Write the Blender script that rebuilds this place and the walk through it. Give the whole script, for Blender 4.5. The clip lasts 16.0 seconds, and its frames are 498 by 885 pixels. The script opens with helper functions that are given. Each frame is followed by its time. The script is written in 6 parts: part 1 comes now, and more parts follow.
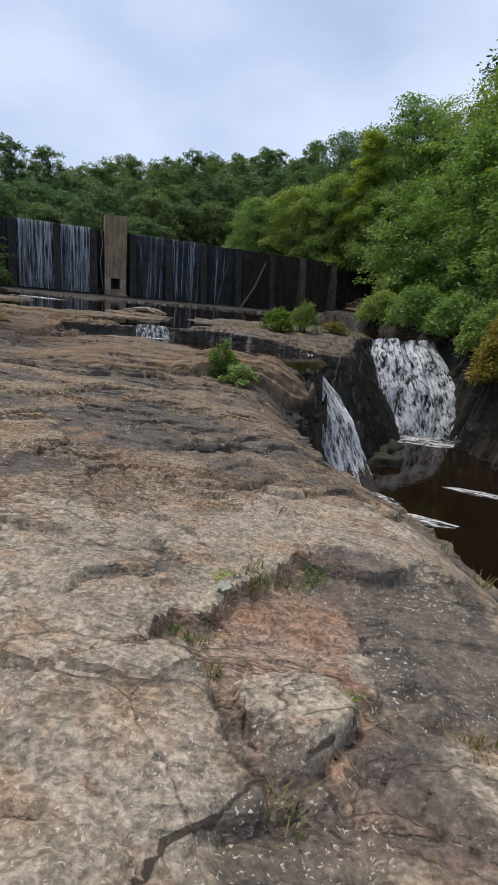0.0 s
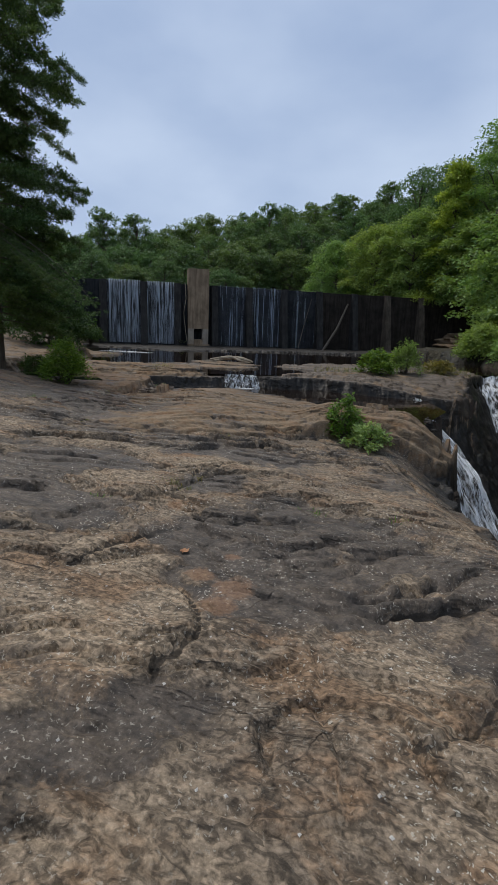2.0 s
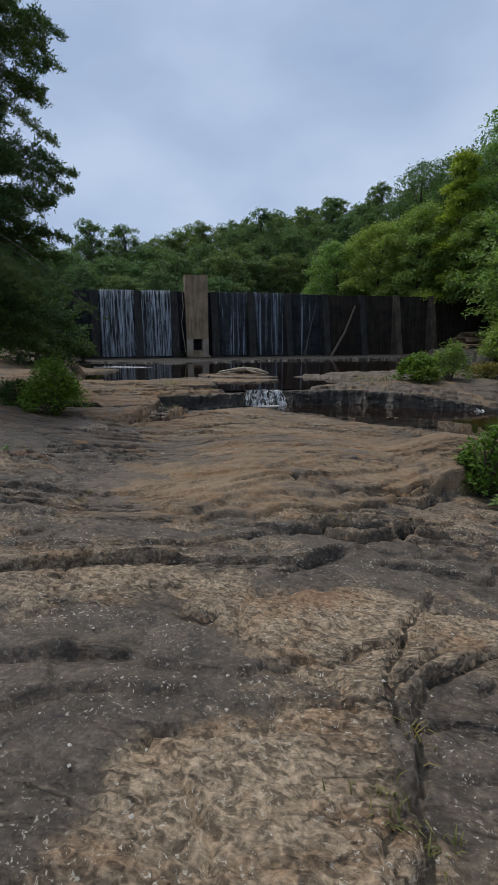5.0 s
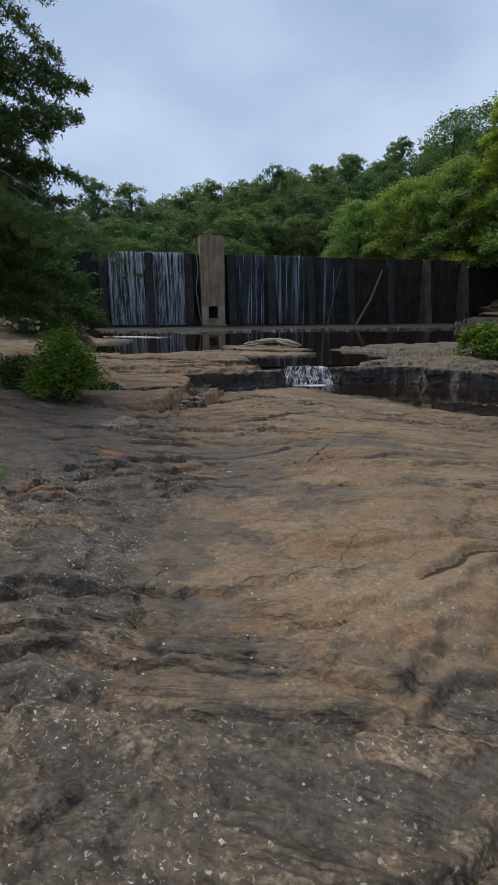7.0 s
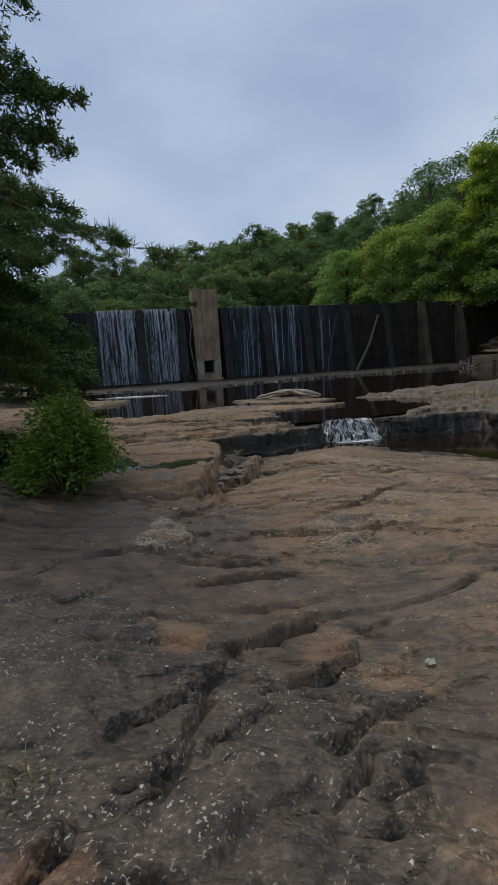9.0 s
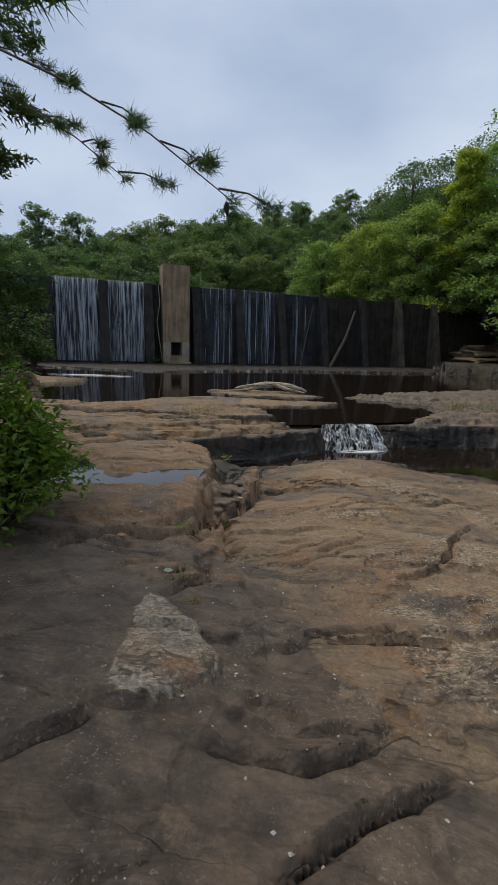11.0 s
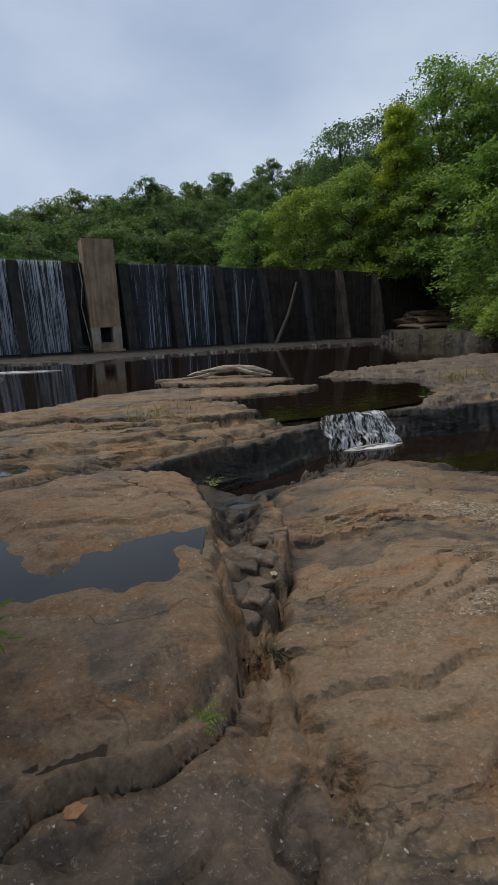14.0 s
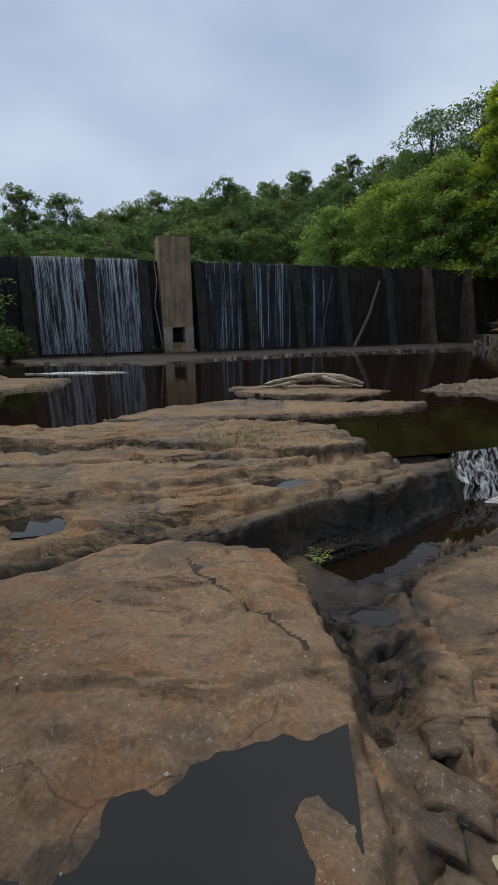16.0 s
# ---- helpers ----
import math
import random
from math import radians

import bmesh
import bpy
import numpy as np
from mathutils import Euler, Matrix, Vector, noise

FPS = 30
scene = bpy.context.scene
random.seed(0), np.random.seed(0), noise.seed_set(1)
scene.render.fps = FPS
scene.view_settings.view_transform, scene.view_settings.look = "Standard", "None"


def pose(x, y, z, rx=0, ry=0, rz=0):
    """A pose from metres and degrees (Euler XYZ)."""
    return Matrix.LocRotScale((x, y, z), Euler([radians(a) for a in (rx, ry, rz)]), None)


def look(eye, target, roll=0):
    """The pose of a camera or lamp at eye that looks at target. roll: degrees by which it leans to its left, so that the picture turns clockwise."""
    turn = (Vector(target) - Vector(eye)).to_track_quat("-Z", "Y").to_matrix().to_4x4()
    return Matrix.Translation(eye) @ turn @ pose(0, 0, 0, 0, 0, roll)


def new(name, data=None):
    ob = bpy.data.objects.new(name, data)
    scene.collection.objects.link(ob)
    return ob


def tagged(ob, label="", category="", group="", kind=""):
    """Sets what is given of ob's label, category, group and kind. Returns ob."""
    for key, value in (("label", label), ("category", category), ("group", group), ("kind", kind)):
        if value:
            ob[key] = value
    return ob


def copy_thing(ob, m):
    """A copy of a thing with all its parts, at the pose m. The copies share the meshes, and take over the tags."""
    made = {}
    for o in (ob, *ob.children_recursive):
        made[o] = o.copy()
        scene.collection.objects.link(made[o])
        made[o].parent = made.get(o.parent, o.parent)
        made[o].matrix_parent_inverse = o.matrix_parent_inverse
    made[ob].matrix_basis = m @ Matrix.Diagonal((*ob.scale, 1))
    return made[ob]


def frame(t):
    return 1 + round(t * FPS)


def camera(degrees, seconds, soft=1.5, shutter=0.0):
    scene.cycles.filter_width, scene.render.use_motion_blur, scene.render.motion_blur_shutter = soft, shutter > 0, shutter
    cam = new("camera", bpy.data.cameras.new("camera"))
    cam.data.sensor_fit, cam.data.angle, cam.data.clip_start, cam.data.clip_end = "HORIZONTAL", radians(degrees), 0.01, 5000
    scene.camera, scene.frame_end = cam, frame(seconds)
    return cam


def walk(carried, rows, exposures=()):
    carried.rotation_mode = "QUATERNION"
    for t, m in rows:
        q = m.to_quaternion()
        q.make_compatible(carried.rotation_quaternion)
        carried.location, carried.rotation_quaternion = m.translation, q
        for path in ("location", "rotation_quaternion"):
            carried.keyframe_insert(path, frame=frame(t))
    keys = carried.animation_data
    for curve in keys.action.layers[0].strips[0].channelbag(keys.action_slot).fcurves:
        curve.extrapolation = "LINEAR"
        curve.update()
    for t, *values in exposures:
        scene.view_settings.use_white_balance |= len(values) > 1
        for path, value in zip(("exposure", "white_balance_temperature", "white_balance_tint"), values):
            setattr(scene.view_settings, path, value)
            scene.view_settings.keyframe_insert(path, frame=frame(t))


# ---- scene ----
cam = camera(56.7, 16.0, soft=0.95)
PATH = [
    (0, (-0.069, -0.243, 2.075), (-0.114, 1.655, 1.448), 6.1),
    (0.5, (-0.326, 0.174, 2.075), (-0.491, 2.062, 1.438), 5.9),
    (1, (-0.631, 0.696, 2.063), (-0.91, 2.604, 1.533), 4.7),
    (1.5, (-0.95, 1.265, 2.031), (-1.227, 3.183, 1.538), 2.3),
    (2, (-1.216, 1.761, 2.042), (-1.598, 3.664, 1.561), 2.4),
    (2.5, (-1.507, 2.222, 2.03), (-1.801, 4.133, 1.52), 2.1),
    (3, (-1.822, 2.721, 2.04), (-2.217, 4.607, 1.505), 2.0),
    (3.5, (-2.117, 3.162, 2.01), (-2.47, 5.086, 1.594), -0.4),
    (4, (-2.371, 3.704, 1.981), (-2.731, 5.622, 1.541), 0.9),
    (4.5, (-2.658, 4.187, 1.973), (-3.065, 6.079, 1.469), 1.2),
    (5, (-3.06, 4.734, 1.962), (-3.424, 6.649, 1.515), -0.1),
    (5.2, (-3.253, 4.906, 1.941), (-3.772, 6.825, 1.724), -0.8),
    (7.3, (-4.834, 7.223, 1.917), (-5.193, 9.099, 1.324), -0.3),
    (7.5, (-5.029, 7.477, 1.887), (-5.373, 9.392, 1.425), -0.5),
    (8, (-5.504, 8.037, 1.853), (-5.809, 9.991, 1.56), -3.3),
    (8.5, (-5.916, 8.628, 1.821), (-6.257, 10.576, 1.518), -2.3),
    (9, (-6.257, 9.143, 1.824), (-6.599, 11.08, 1.461), -3.4),
    (9.2, (-6.355, 9.347, 1.819), (-6.634, 11.286, 1.411), -3.4),
    (11.3, (-7.408, 11.352, 1.75), (-7.549, 13.303, 1.335), 2.2),
    (11.5, (-7.47, 11.521, 1.742), (-7.573, 13.474, 1.323), 1.5),
    (12, (-7.605, 11.962, 1.683), (-7.683, 13.909, 1.235), 1.2),
    (12.5, (-7.778, 12.391, 1.698), (-7.9, 14.345, 1.29), 1.3),
    (13, (-7.88, 12.827, 1.653), (-7.955, 14.766, 1.169), -1.0),
    (13.5, (-7.996, 13.281, 1.667), (-8.068, 15.22, 1.183), 0.8),
    (14, (-8.16, 13.701, 1.642), (-8.052, 15.636, 1.147), -1.8),
    (14.5, (-8.295, 14.16, 1.617), (-8.201, 16.117, 1.212), -1.1),
    (15, (-8.415, 14.677, 1.622), (-8.307, 16.634, 1.224), -1.0),
    (15.5, (-8.493, 15.237, 1.629), (-8.509, 17.183, 1.166), -1.4),
    (16, (-8.596, 15.585, 1.668), (-8.761, 17.518, 1.184), -1.0),
]

walk(cam, [(t, look(eye, target, roll)) for t, eye, target, roll in PATH],
     [(0.0, 0.40, 6850, 13), (1.0, 0.14, 6620, 10), (1.6, 0.08, 6600, 10), (5.0, 0.02, 6580, 9), (7.4, 0.15, 6640, 9), (8.0, 0.12, 6660, 9), (9.0, -0.08, 6680, 9), (11.5, 0.18, 7150, 10), (14.0, 0.06, 7050, 10), (16.0, 0.14, 7100, 10)])

# ---- world: a bright overcast sky, no clear sun ----
SUN_EL, SUN_ROT = radians(64.7), radians(311)
world = bpy.data.worlds.new("overcast")
scene.world = world
world.use_nodes = True
wn, wl = world.node_tree.nodes, world.node_tree.links
wn.clear()
sky = wn.new("ShaderNodeTexSky")
sky.sky_type, sky.sun_disc, sky.sun_elevation, sky.sun_rotation = "NISHITA", False, SUN_EL, SUN_ROT
coords = wn.new("ShaderNodeTexCoord")
stretch = wn.new("ShaderNodeMapping")
stretch.inputs["Scale"].default_value = (1.0, 1.2, 2.2)
stretch.inputs["Rotation"].default_value = (0, 0, radians(25))
clouds = wn.new("ShaderNodeTexNoise")
clouds.inputs["Scale"].default_value, clouds.inputs["Detail"].default_value = 1.9, 5.0
clouds.inputs["Roughness"].default_value = 0.45
tone = wn.new("ShaderNodeValToRGB")
tone.color_ramp.elements[0].position, tone.color_ramp.elements[1].position = 0.28, 0.74
tone.color_ramp.elements[0].color = (0.315, 0.425, 0.645, 1)
tone.color_ramp.elements[1].color = (0.63, 0.745, 0.93, 1)
dim = wn.new("ShaderNodeMix")
dim.data_type, dim.blend_type = "RGBA", "ADD"
dim.inputs["Factor"].default_value = 0.012
back = wn.new("ShaderNodeBackground")
back.inputs["Strength"].default_value = 0.88
out = wn.new("ShaderNodeOutputWorld")
wl.new(coords.outputs["Generated"], stretch.inputs["Vector"])
wl.new(stretch.outputs["Vector"], clouds.inputs["Vector"])
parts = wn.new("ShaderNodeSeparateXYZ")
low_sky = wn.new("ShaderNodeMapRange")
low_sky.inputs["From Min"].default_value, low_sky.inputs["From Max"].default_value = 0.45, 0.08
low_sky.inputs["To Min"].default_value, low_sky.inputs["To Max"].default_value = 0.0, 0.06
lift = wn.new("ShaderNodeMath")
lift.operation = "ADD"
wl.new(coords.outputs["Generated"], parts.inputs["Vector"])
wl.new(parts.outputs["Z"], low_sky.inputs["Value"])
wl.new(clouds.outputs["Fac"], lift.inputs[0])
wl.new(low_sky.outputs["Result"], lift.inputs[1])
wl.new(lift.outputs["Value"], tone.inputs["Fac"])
wl.new(tone.outputs["Color"], dim.inputs["A"])
wl.new(sky.outputs["Color"], dim.inputs["B"])
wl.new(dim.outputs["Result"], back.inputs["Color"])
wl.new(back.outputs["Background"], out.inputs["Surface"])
sun = new("sun", bpy.data.lights.new("sun", "SUN"))
sun.data.energy, sun.data.angle, sun.data.color = 2.1, radians(24), (1.0, 0.95, 0.87)
sun.matrix_world = look((-15, 13, 42), (0, 0, 0))


# ---- materials ----
class Mat:
    """A node material: short calls for noise, ramps and mixes over object-space coordinates."""

    def __init__(self, name, rough=0.8, metal=0.0):
        self.m = bpy.data.materials.new(name)
        self.m.use_nodes = True
        self.n, self.l = self.m.node_tree.nodes, self.m.node_tree.links
        self.b = self.n["Principled BSDF"]
        self.b.inputs["Roughness"].default_value = rough
        self.b.inputs["Metallic"].default_value = metal
        geo = self.n.new("ShaderNodeNewGeometry")
        self.geo = geo
        self.p = geo.outputs["Position"]

    def scaled(self, sx, sy, sz, rz=0.0):
        k = self.n.new("ShaderNodeMapping")
        k.inputs["Scale"].default_value = (sx, sy, sz)
        k.inputs["Rotation"].default_value = (0, 0, rz)
        self.l.new(self.p, k.inputs["Vector"])
        return k.outputs["Vector"]

    def noise(self, scale, detail=4.0, rough=0.55, vec=None, warp=0.0):
        k = self.n.new("ShaderNodeTexNoise")
        k.inputs["Scale"].default_value, k.inputs["Detail"].default_value = scale, detail
        k.inputs["Roughness"].default_value, k.inputs["Distortion"].default_value = rough, warp
        self.l.new(vec or self.p, k.inputs["Vector"])
        return k.outputs["Fac"]

    def cells(self, scale, feature="F1", vec=None, out="Distance"):
        k = self.n.new("ShaderNodeTexVoronoi")
        k.feature = feature
        k.inputs["Scale"].default_value = scale
        self.l.new(vec or self.p, k.inputs["Vector"])
        return k.outputs[out]

    def ramp(self, fac, *stops):
        k = self.n.new("ShaderNodeValToRGB")
        e = k.color_ramp.elements
        while len(e) < len(stops):
            e.new(0.5)
        for el, (pos, col) in zip(e, stops):
            el.position = pos
            el.color = (*col, 1) if isinstance(col, tuple) else (col, col, col, 1)
        self.l.new(fac, k.inputs["Fac"])
        return k.outputs["Color"]

    def mix(self, fac, a, b, mode="MIX"):
        k = self.n.new("ShaderNodeMix")
        k.data_type, k.blend_type = "RGBA", mode
        for key, v in (("Factor", fac), ("A", a), ("B", b)):
            if isinstance(v, (int, float)):
                k.inputs[key].default_value = v if key == "Factor" else (v, v, v, 1)
            elif isinstance(v, tuple):
                k.inputs[key].default_value = (*v, 1)
            else:
                self.l.new(v, k.inputs[key])
        return k.outputs["Result"]

    def math(self, op, a, b):
        k = self.n.new("ShaderNodeMath")
        k.operation = op
        for i, v in enumerate((a, b)):
            if isinstance(v, (int, float)):
                k.inputs[i].default_value = v
            else:
                self.l.new(v, k.inputs[i])
        return k.outputs[0]

    def colour(self, c):
        if isinstance(c, tuple):
            self.b.inputs["Base Color"].default_value = (*c, 1)
        else:
            self.l.new(c, self.b.inputs["Base Color"])

    def rough(self, r):
        self.l.new(r, self.b.inputs["Roughness"])

    def bump(self, h, dist, strength=1.0):
        k = self.n.new("ShaderNodeBump")
        k.inputs["Distance"].default_value, k.inputs["Strength"].default_value = dist, strength
        self.l.new(h, k.inputs["Height"])
        old = self.b.inputs["Normal"].links
        if old:
            self.l.new(old[0].from_socket, k.inputs["Normal"])
        self.l.new(k.outputs["Normal"], self.b.inputs["Normal"])


def rock_material(name, light, mid, dark, lichen, grit_shade=1.0, beds=6.0):
    """Weathered sandstone. The crust attribute tells the pale rough skin (1) from the smooth dark one (0).
    grit_shade: how coarse the skin is; beds: how many thin beds crop out."""
    k = Mat(name, 0.85)
    k.b.inputs["Specular IOR Level"].default_value = 0.3
    flat = k.scaled(0.8, 1.2, 2.5, 0.25)
    fine = k.noise(40, 6, 0.7)
    pits = k.noise(13, 6, 0.7, None, 0.5)
    worm = k.noise(25, 5, 0.6, k.scaled(0.8, 1.15, 1.0, 0.3), 0.9)
    attr = k.n.new("ShaderNodeAttribute")
    attr.attribute_name = "crust"
    skin = k.math("ADD", attr.outputs["Fac"], k.math("MULTIPLY", k.math("SUBTRACT", k.noise(5, 9, 0.75, None, 0.6), 0.5), 1.5))
    skin = k.ramp(skin, (0.34, 0.0), (0.50, 0.6), (0.68, 1.0))
    base = k.ramp(k.noise(1.0, 6, 0.6, flat, 0.6), (0.32, mid), (0.68, light))
    warm = k.ramp(k.noise(2.6, 5, 0.65, flat, 0.4), (0.48, 0.0), (0.62, 1.0))
    base = k.mix(k.math("MULTIPLY", warm, 0.6), base, tuple(v * f for v, f in zip(mid, (1.2, 0.9, 0.66))))
    under = k.ramp(k.noise(4.5, 7, 0.7), (0.34, tuple(v * 0.62 for v in dark)), (0.66, tuple(v * f for v, f in zip(dark, (1.65, 1.55, 1.4)))))
    scuff = k.ramp(k.noise(9, 5, 0.7, k.scaled(0.6, 1.6, 1.0, 0.3), 0.8), (0.58, 0.0), (0.66, 0.55))
    under = k.mix(scuff, under, mid)
    base = k.mix(skin, under, base)
    base = k.mix(0.22 + 0.5 * grit_shade, base, k.ramp(fine, (0.33, 0.35), (0.5, 0.95), (0.66, 1.6)), "MULTIPLY")
    # worm and pit hollows: shade and highlights of the relief multiplied into the colour
    rel = k.math("MULTIPLY", k.ramp(skin, (0.0, 0.25), (1.0, 1.0)), 0.9 * grit_shade)
    base = k.mix(rel, base, k.ramp(worm, (0.41, 0.55 if grit_shade < 0.95 else 0.46), (0.49, 0.95), (0.58, 1.28 if grit_shade < 0.95 else 1.42)), "MULTIPLY")
    base = k.mix(0.22 + 0.2 * grit_shade, base, k.ramp(pits, (0.34, 0.45), (0.52, 1.05), (0.66, 1.35)), "MULTIPLY")
    spots = k.math("MULTIPLY", k.ramp(k.noise(52, 3, 0.6, None, 0.6), (0.61, 0.0), (0.65, 1.0)), k.ramp(k.noise(2.1, 4, 0.6), (0.42, 0.15), (0.6, 1.0)))
    base = k.mix(k.math("MULTIPLY", spots, lichen), base, (0.50, 0.46, 0.38))
    # outcrops of thin beds: low scarps, undercut shade and dirt painted along their foot
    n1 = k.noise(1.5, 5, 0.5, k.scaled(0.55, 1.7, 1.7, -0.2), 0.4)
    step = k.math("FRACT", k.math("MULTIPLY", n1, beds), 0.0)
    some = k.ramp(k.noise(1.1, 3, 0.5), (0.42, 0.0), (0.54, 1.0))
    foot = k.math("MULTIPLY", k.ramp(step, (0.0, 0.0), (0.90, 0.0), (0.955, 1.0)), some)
    base = k.mix(k.math("MULTIPLY", foot, 0.6 if grit_shade > 0.5 else 0.45), base, (0.030, 0.024, 0.018))
    # joints packed with dark grit
    wob = k.n.new("ShaderNodeTexNoise")
    wob.inputs["Scale"].default_value, wob.inputs["Detail"].default_value = 1.7, 5
    k.l.new(k.p, wob.inputs["Vector"])
    shift = k.n.new("ShaderNodeVectorMath")
    shift.operation = "MULTIPLY_ADD"
    shift.inputs[1].default_value = (0.55, 0.55, 0.0)
    k.l.new(wob.outputs["Color"], shift.inputs[0])
    k.l.new(k.scaled(0.75, 1.15, 0.0, 0.3), shift.inputs[2])
    joint = k.ramp(k.cells(1.0, "DISTANCE_TO_EDGE", shift.outputs["Vector"]), (0.0015, 1.0), (0.008, 0.0))
    joint = k.math("MULTIPLY", joint, k.ramp(k.noise(0.9, 3, 0.5), (0.50, 0.0), (0.60, 1.0)))
    base = k.mix(k.math("MULTIPLY", joint, 0.3), base, (0.028, 0.022, 0.017))
    iron = k.n.new("ShaderNodeAttribute")
    iron.attribute_name = "rust"
    iron = k.ramp(k.math("ADD", iron.outputs["Fac"], k.math("MULTIPLY", k.math("SUBTRACT", k.noise(9, 7, 0.75, None, 0.6), 0.5), 1.4)), (0.45, 0.0), (0.75, 0.6))
    base = k.mix(iron, base, k.ramp(fine, (0.35, (0.15, 0.075, 0.04)), (0.65, (0.30, 0.17, 0.09))))
    # scarp feet: dirt and the lip's shadow line, both put into the colour
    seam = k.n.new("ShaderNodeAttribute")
    seam.attribute_name = "grit_shade"
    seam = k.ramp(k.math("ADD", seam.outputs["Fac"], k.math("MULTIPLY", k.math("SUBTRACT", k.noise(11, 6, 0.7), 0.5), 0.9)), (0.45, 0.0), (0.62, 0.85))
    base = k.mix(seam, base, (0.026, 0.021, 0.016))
    damp = k.n.new("ShaderNodeAttribute")
    damp.attribute_name = "wet"
    damp = k.math("MULTIPLY", damp.outputs["Fac"], k.ramp(k.noise(3.0, 5, 0.65), (0.3, 0.7), (0.5, 1.0)))
    base = k.mix(damp, base, k.ramp(pits, (0.35, (0.006, 0.0055, 0.005)), (0.65, (0.026, 0.022, 0.018))))
    k.colour(base)
    k.rough(k.mix(damp, k.ramp(skin, (0.0, 0.6), (1.0, 0.9)), 0.5))
    k.bump(k.math("MULTIPLY", step, some), 0.06, 1.0)
    k.bump(k.math("SUBTRACT", 1.0, joint), 0.012, 0.6)
    k.bump(k.math("ADD", k.math("MULTIPLY", pits, 0.4 + 0.3 * grit_shade), k.math("MULTIPLY", k.math("MULTIPLY", worm, rel), 0.6)), 0.022, 0.9)
    k.bump(fine, 0.005, 0.8)
    return k.m


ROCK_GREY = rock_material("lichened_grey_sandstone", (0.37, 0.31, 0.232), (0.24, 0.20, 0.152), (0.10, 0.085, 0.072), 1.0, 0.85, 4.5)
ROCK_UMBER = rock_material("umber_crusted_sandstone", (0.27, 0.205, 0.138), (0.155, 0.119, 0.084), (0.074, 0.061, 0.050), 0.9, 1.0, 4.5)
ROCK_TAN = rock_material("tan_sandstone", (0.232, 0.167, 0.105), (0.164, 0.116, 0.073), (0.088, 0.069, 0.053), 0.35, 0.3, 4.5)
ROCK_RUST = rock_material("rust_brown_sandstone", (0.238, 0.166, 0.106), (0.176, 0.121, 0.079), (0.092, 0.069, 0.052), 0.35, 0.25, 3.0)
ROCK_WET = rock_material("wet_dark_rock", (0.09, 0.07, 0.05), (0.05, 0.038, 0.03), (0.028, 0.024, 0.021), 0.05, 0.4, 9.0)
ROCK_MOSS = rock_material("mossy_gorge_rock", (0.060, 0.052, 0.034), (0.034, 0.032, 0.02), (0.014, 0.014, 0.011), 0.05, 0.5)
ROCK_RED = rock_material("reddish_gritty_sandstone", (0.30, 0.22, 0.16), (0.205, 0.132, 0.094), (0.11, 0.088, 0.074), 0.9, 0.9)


def water_material(name, colour, rough, scale, height, ior=1.33):
    k = Mat(name, rough)
    k.colour(colour)
    k.b.inputs["IOR"].default_value = ior
    k.b.inputs["Specular IOR Level"].default_value = 0.5
    k.bump(k.noise(scale, 3, 0.5, k.scaled(1, 1, 1), 0.4), height, 0.5)
    return k.m


WATER = water_material("tea_brown_river_water", (0.011, 0.0065, 0.0038), 0.03, 5.0, 0.006)
PUDDLE = water_material("still_puddle_water", (0.020, 0.018, 0.015), 0.02, 3.0, 0.0006, 1.40)


def foam_material(name, cover, sx, sz, tint=(0.82, 0.86, 0.88)):
    """Falling water: white strands with gaps between them, stretched along the fall."""
    k = Mat(name, 0.6)
    k.b.inputs["Specular IOR Level"].default_value = 0.25
    k.colour(tint)
    uv = k.n.new("ShaderNodeUVMap").outputs["UV"]
    m = k.n.new("ShaderNodeMapping")
    m.inputs["Scale"].default_value = (sx, sz, 1)
    k.l.new(uv, m.inputs["Vector"])
    a = k.noise(1.0, 6, 0.65, m.outputs["Vector"], 0.3)
    m2 = k.n.new("ShaderNodeMapping")
    m2.inputs["Scale"].default_value = (sx * 0.22, sz * 0.35, 1)
    k.l.new(uv, m2.inputs["Vector"])
    b = k.noise(1.0, 3, 0.5, m2.outputs["Vector"])
    both = k.math("ADD", k.math("MULTIPLY", a, 0.62), k.math("MULTIPLY", b, 0.38))
    alpha = k.ramp(both, (0.60 - cover * 0.24, 0.02), (0.74 - cover * 0.26, 0.96))
    k.l.new(alpha, k.b.inputs["Alpha"])
    thin = k.n.new("ShaderNodeBsdfTranslucent")
    thin.inputs["Color"].default_value = (*tint, 1)
    clear = k.n.new("ShaderNodeBsdfTransparent")
    veiled = k.n.new("ShaderNodeMixShader")
    k.l.new(alpha, veiled.inputs[0])
    k.l.new(clear.outputs[0], veiled.inputs[1])
    k.l.new(thin.outputs[0], veiled.inputs[2])
    mixed = k.n.new("ShaderNodeMixShader")
    mixed.inputs[0].default_value = 0.35
    k.l.new(k.b.outputs[0], mixed.inputs[1])
    k.l.new(veiled.outputs[0], mixed.inputs[2])
    k.l.new(mixed.outputs[0], k.n["Material Output"].inputs["Surface"])
    return k.m


FOAM = foam_material("white_falling_water", 0.74, 42.0, 15.0, (0.93, 0.95, 0.97))
SPRAY = foam_material("thin_falling_water", 0.62, 46.0, 5.0, (0.85, 0.88, 0.9))
VEIL = foam_material("thin_veil_of_water", 0.60, 210.0, 2.8, (0.68, 0.75, 0.84))
TRICKLE = foam_material("sparse_trickles", 0.40, 110.0, 0.9, (0.5, 0.58, 0.70))


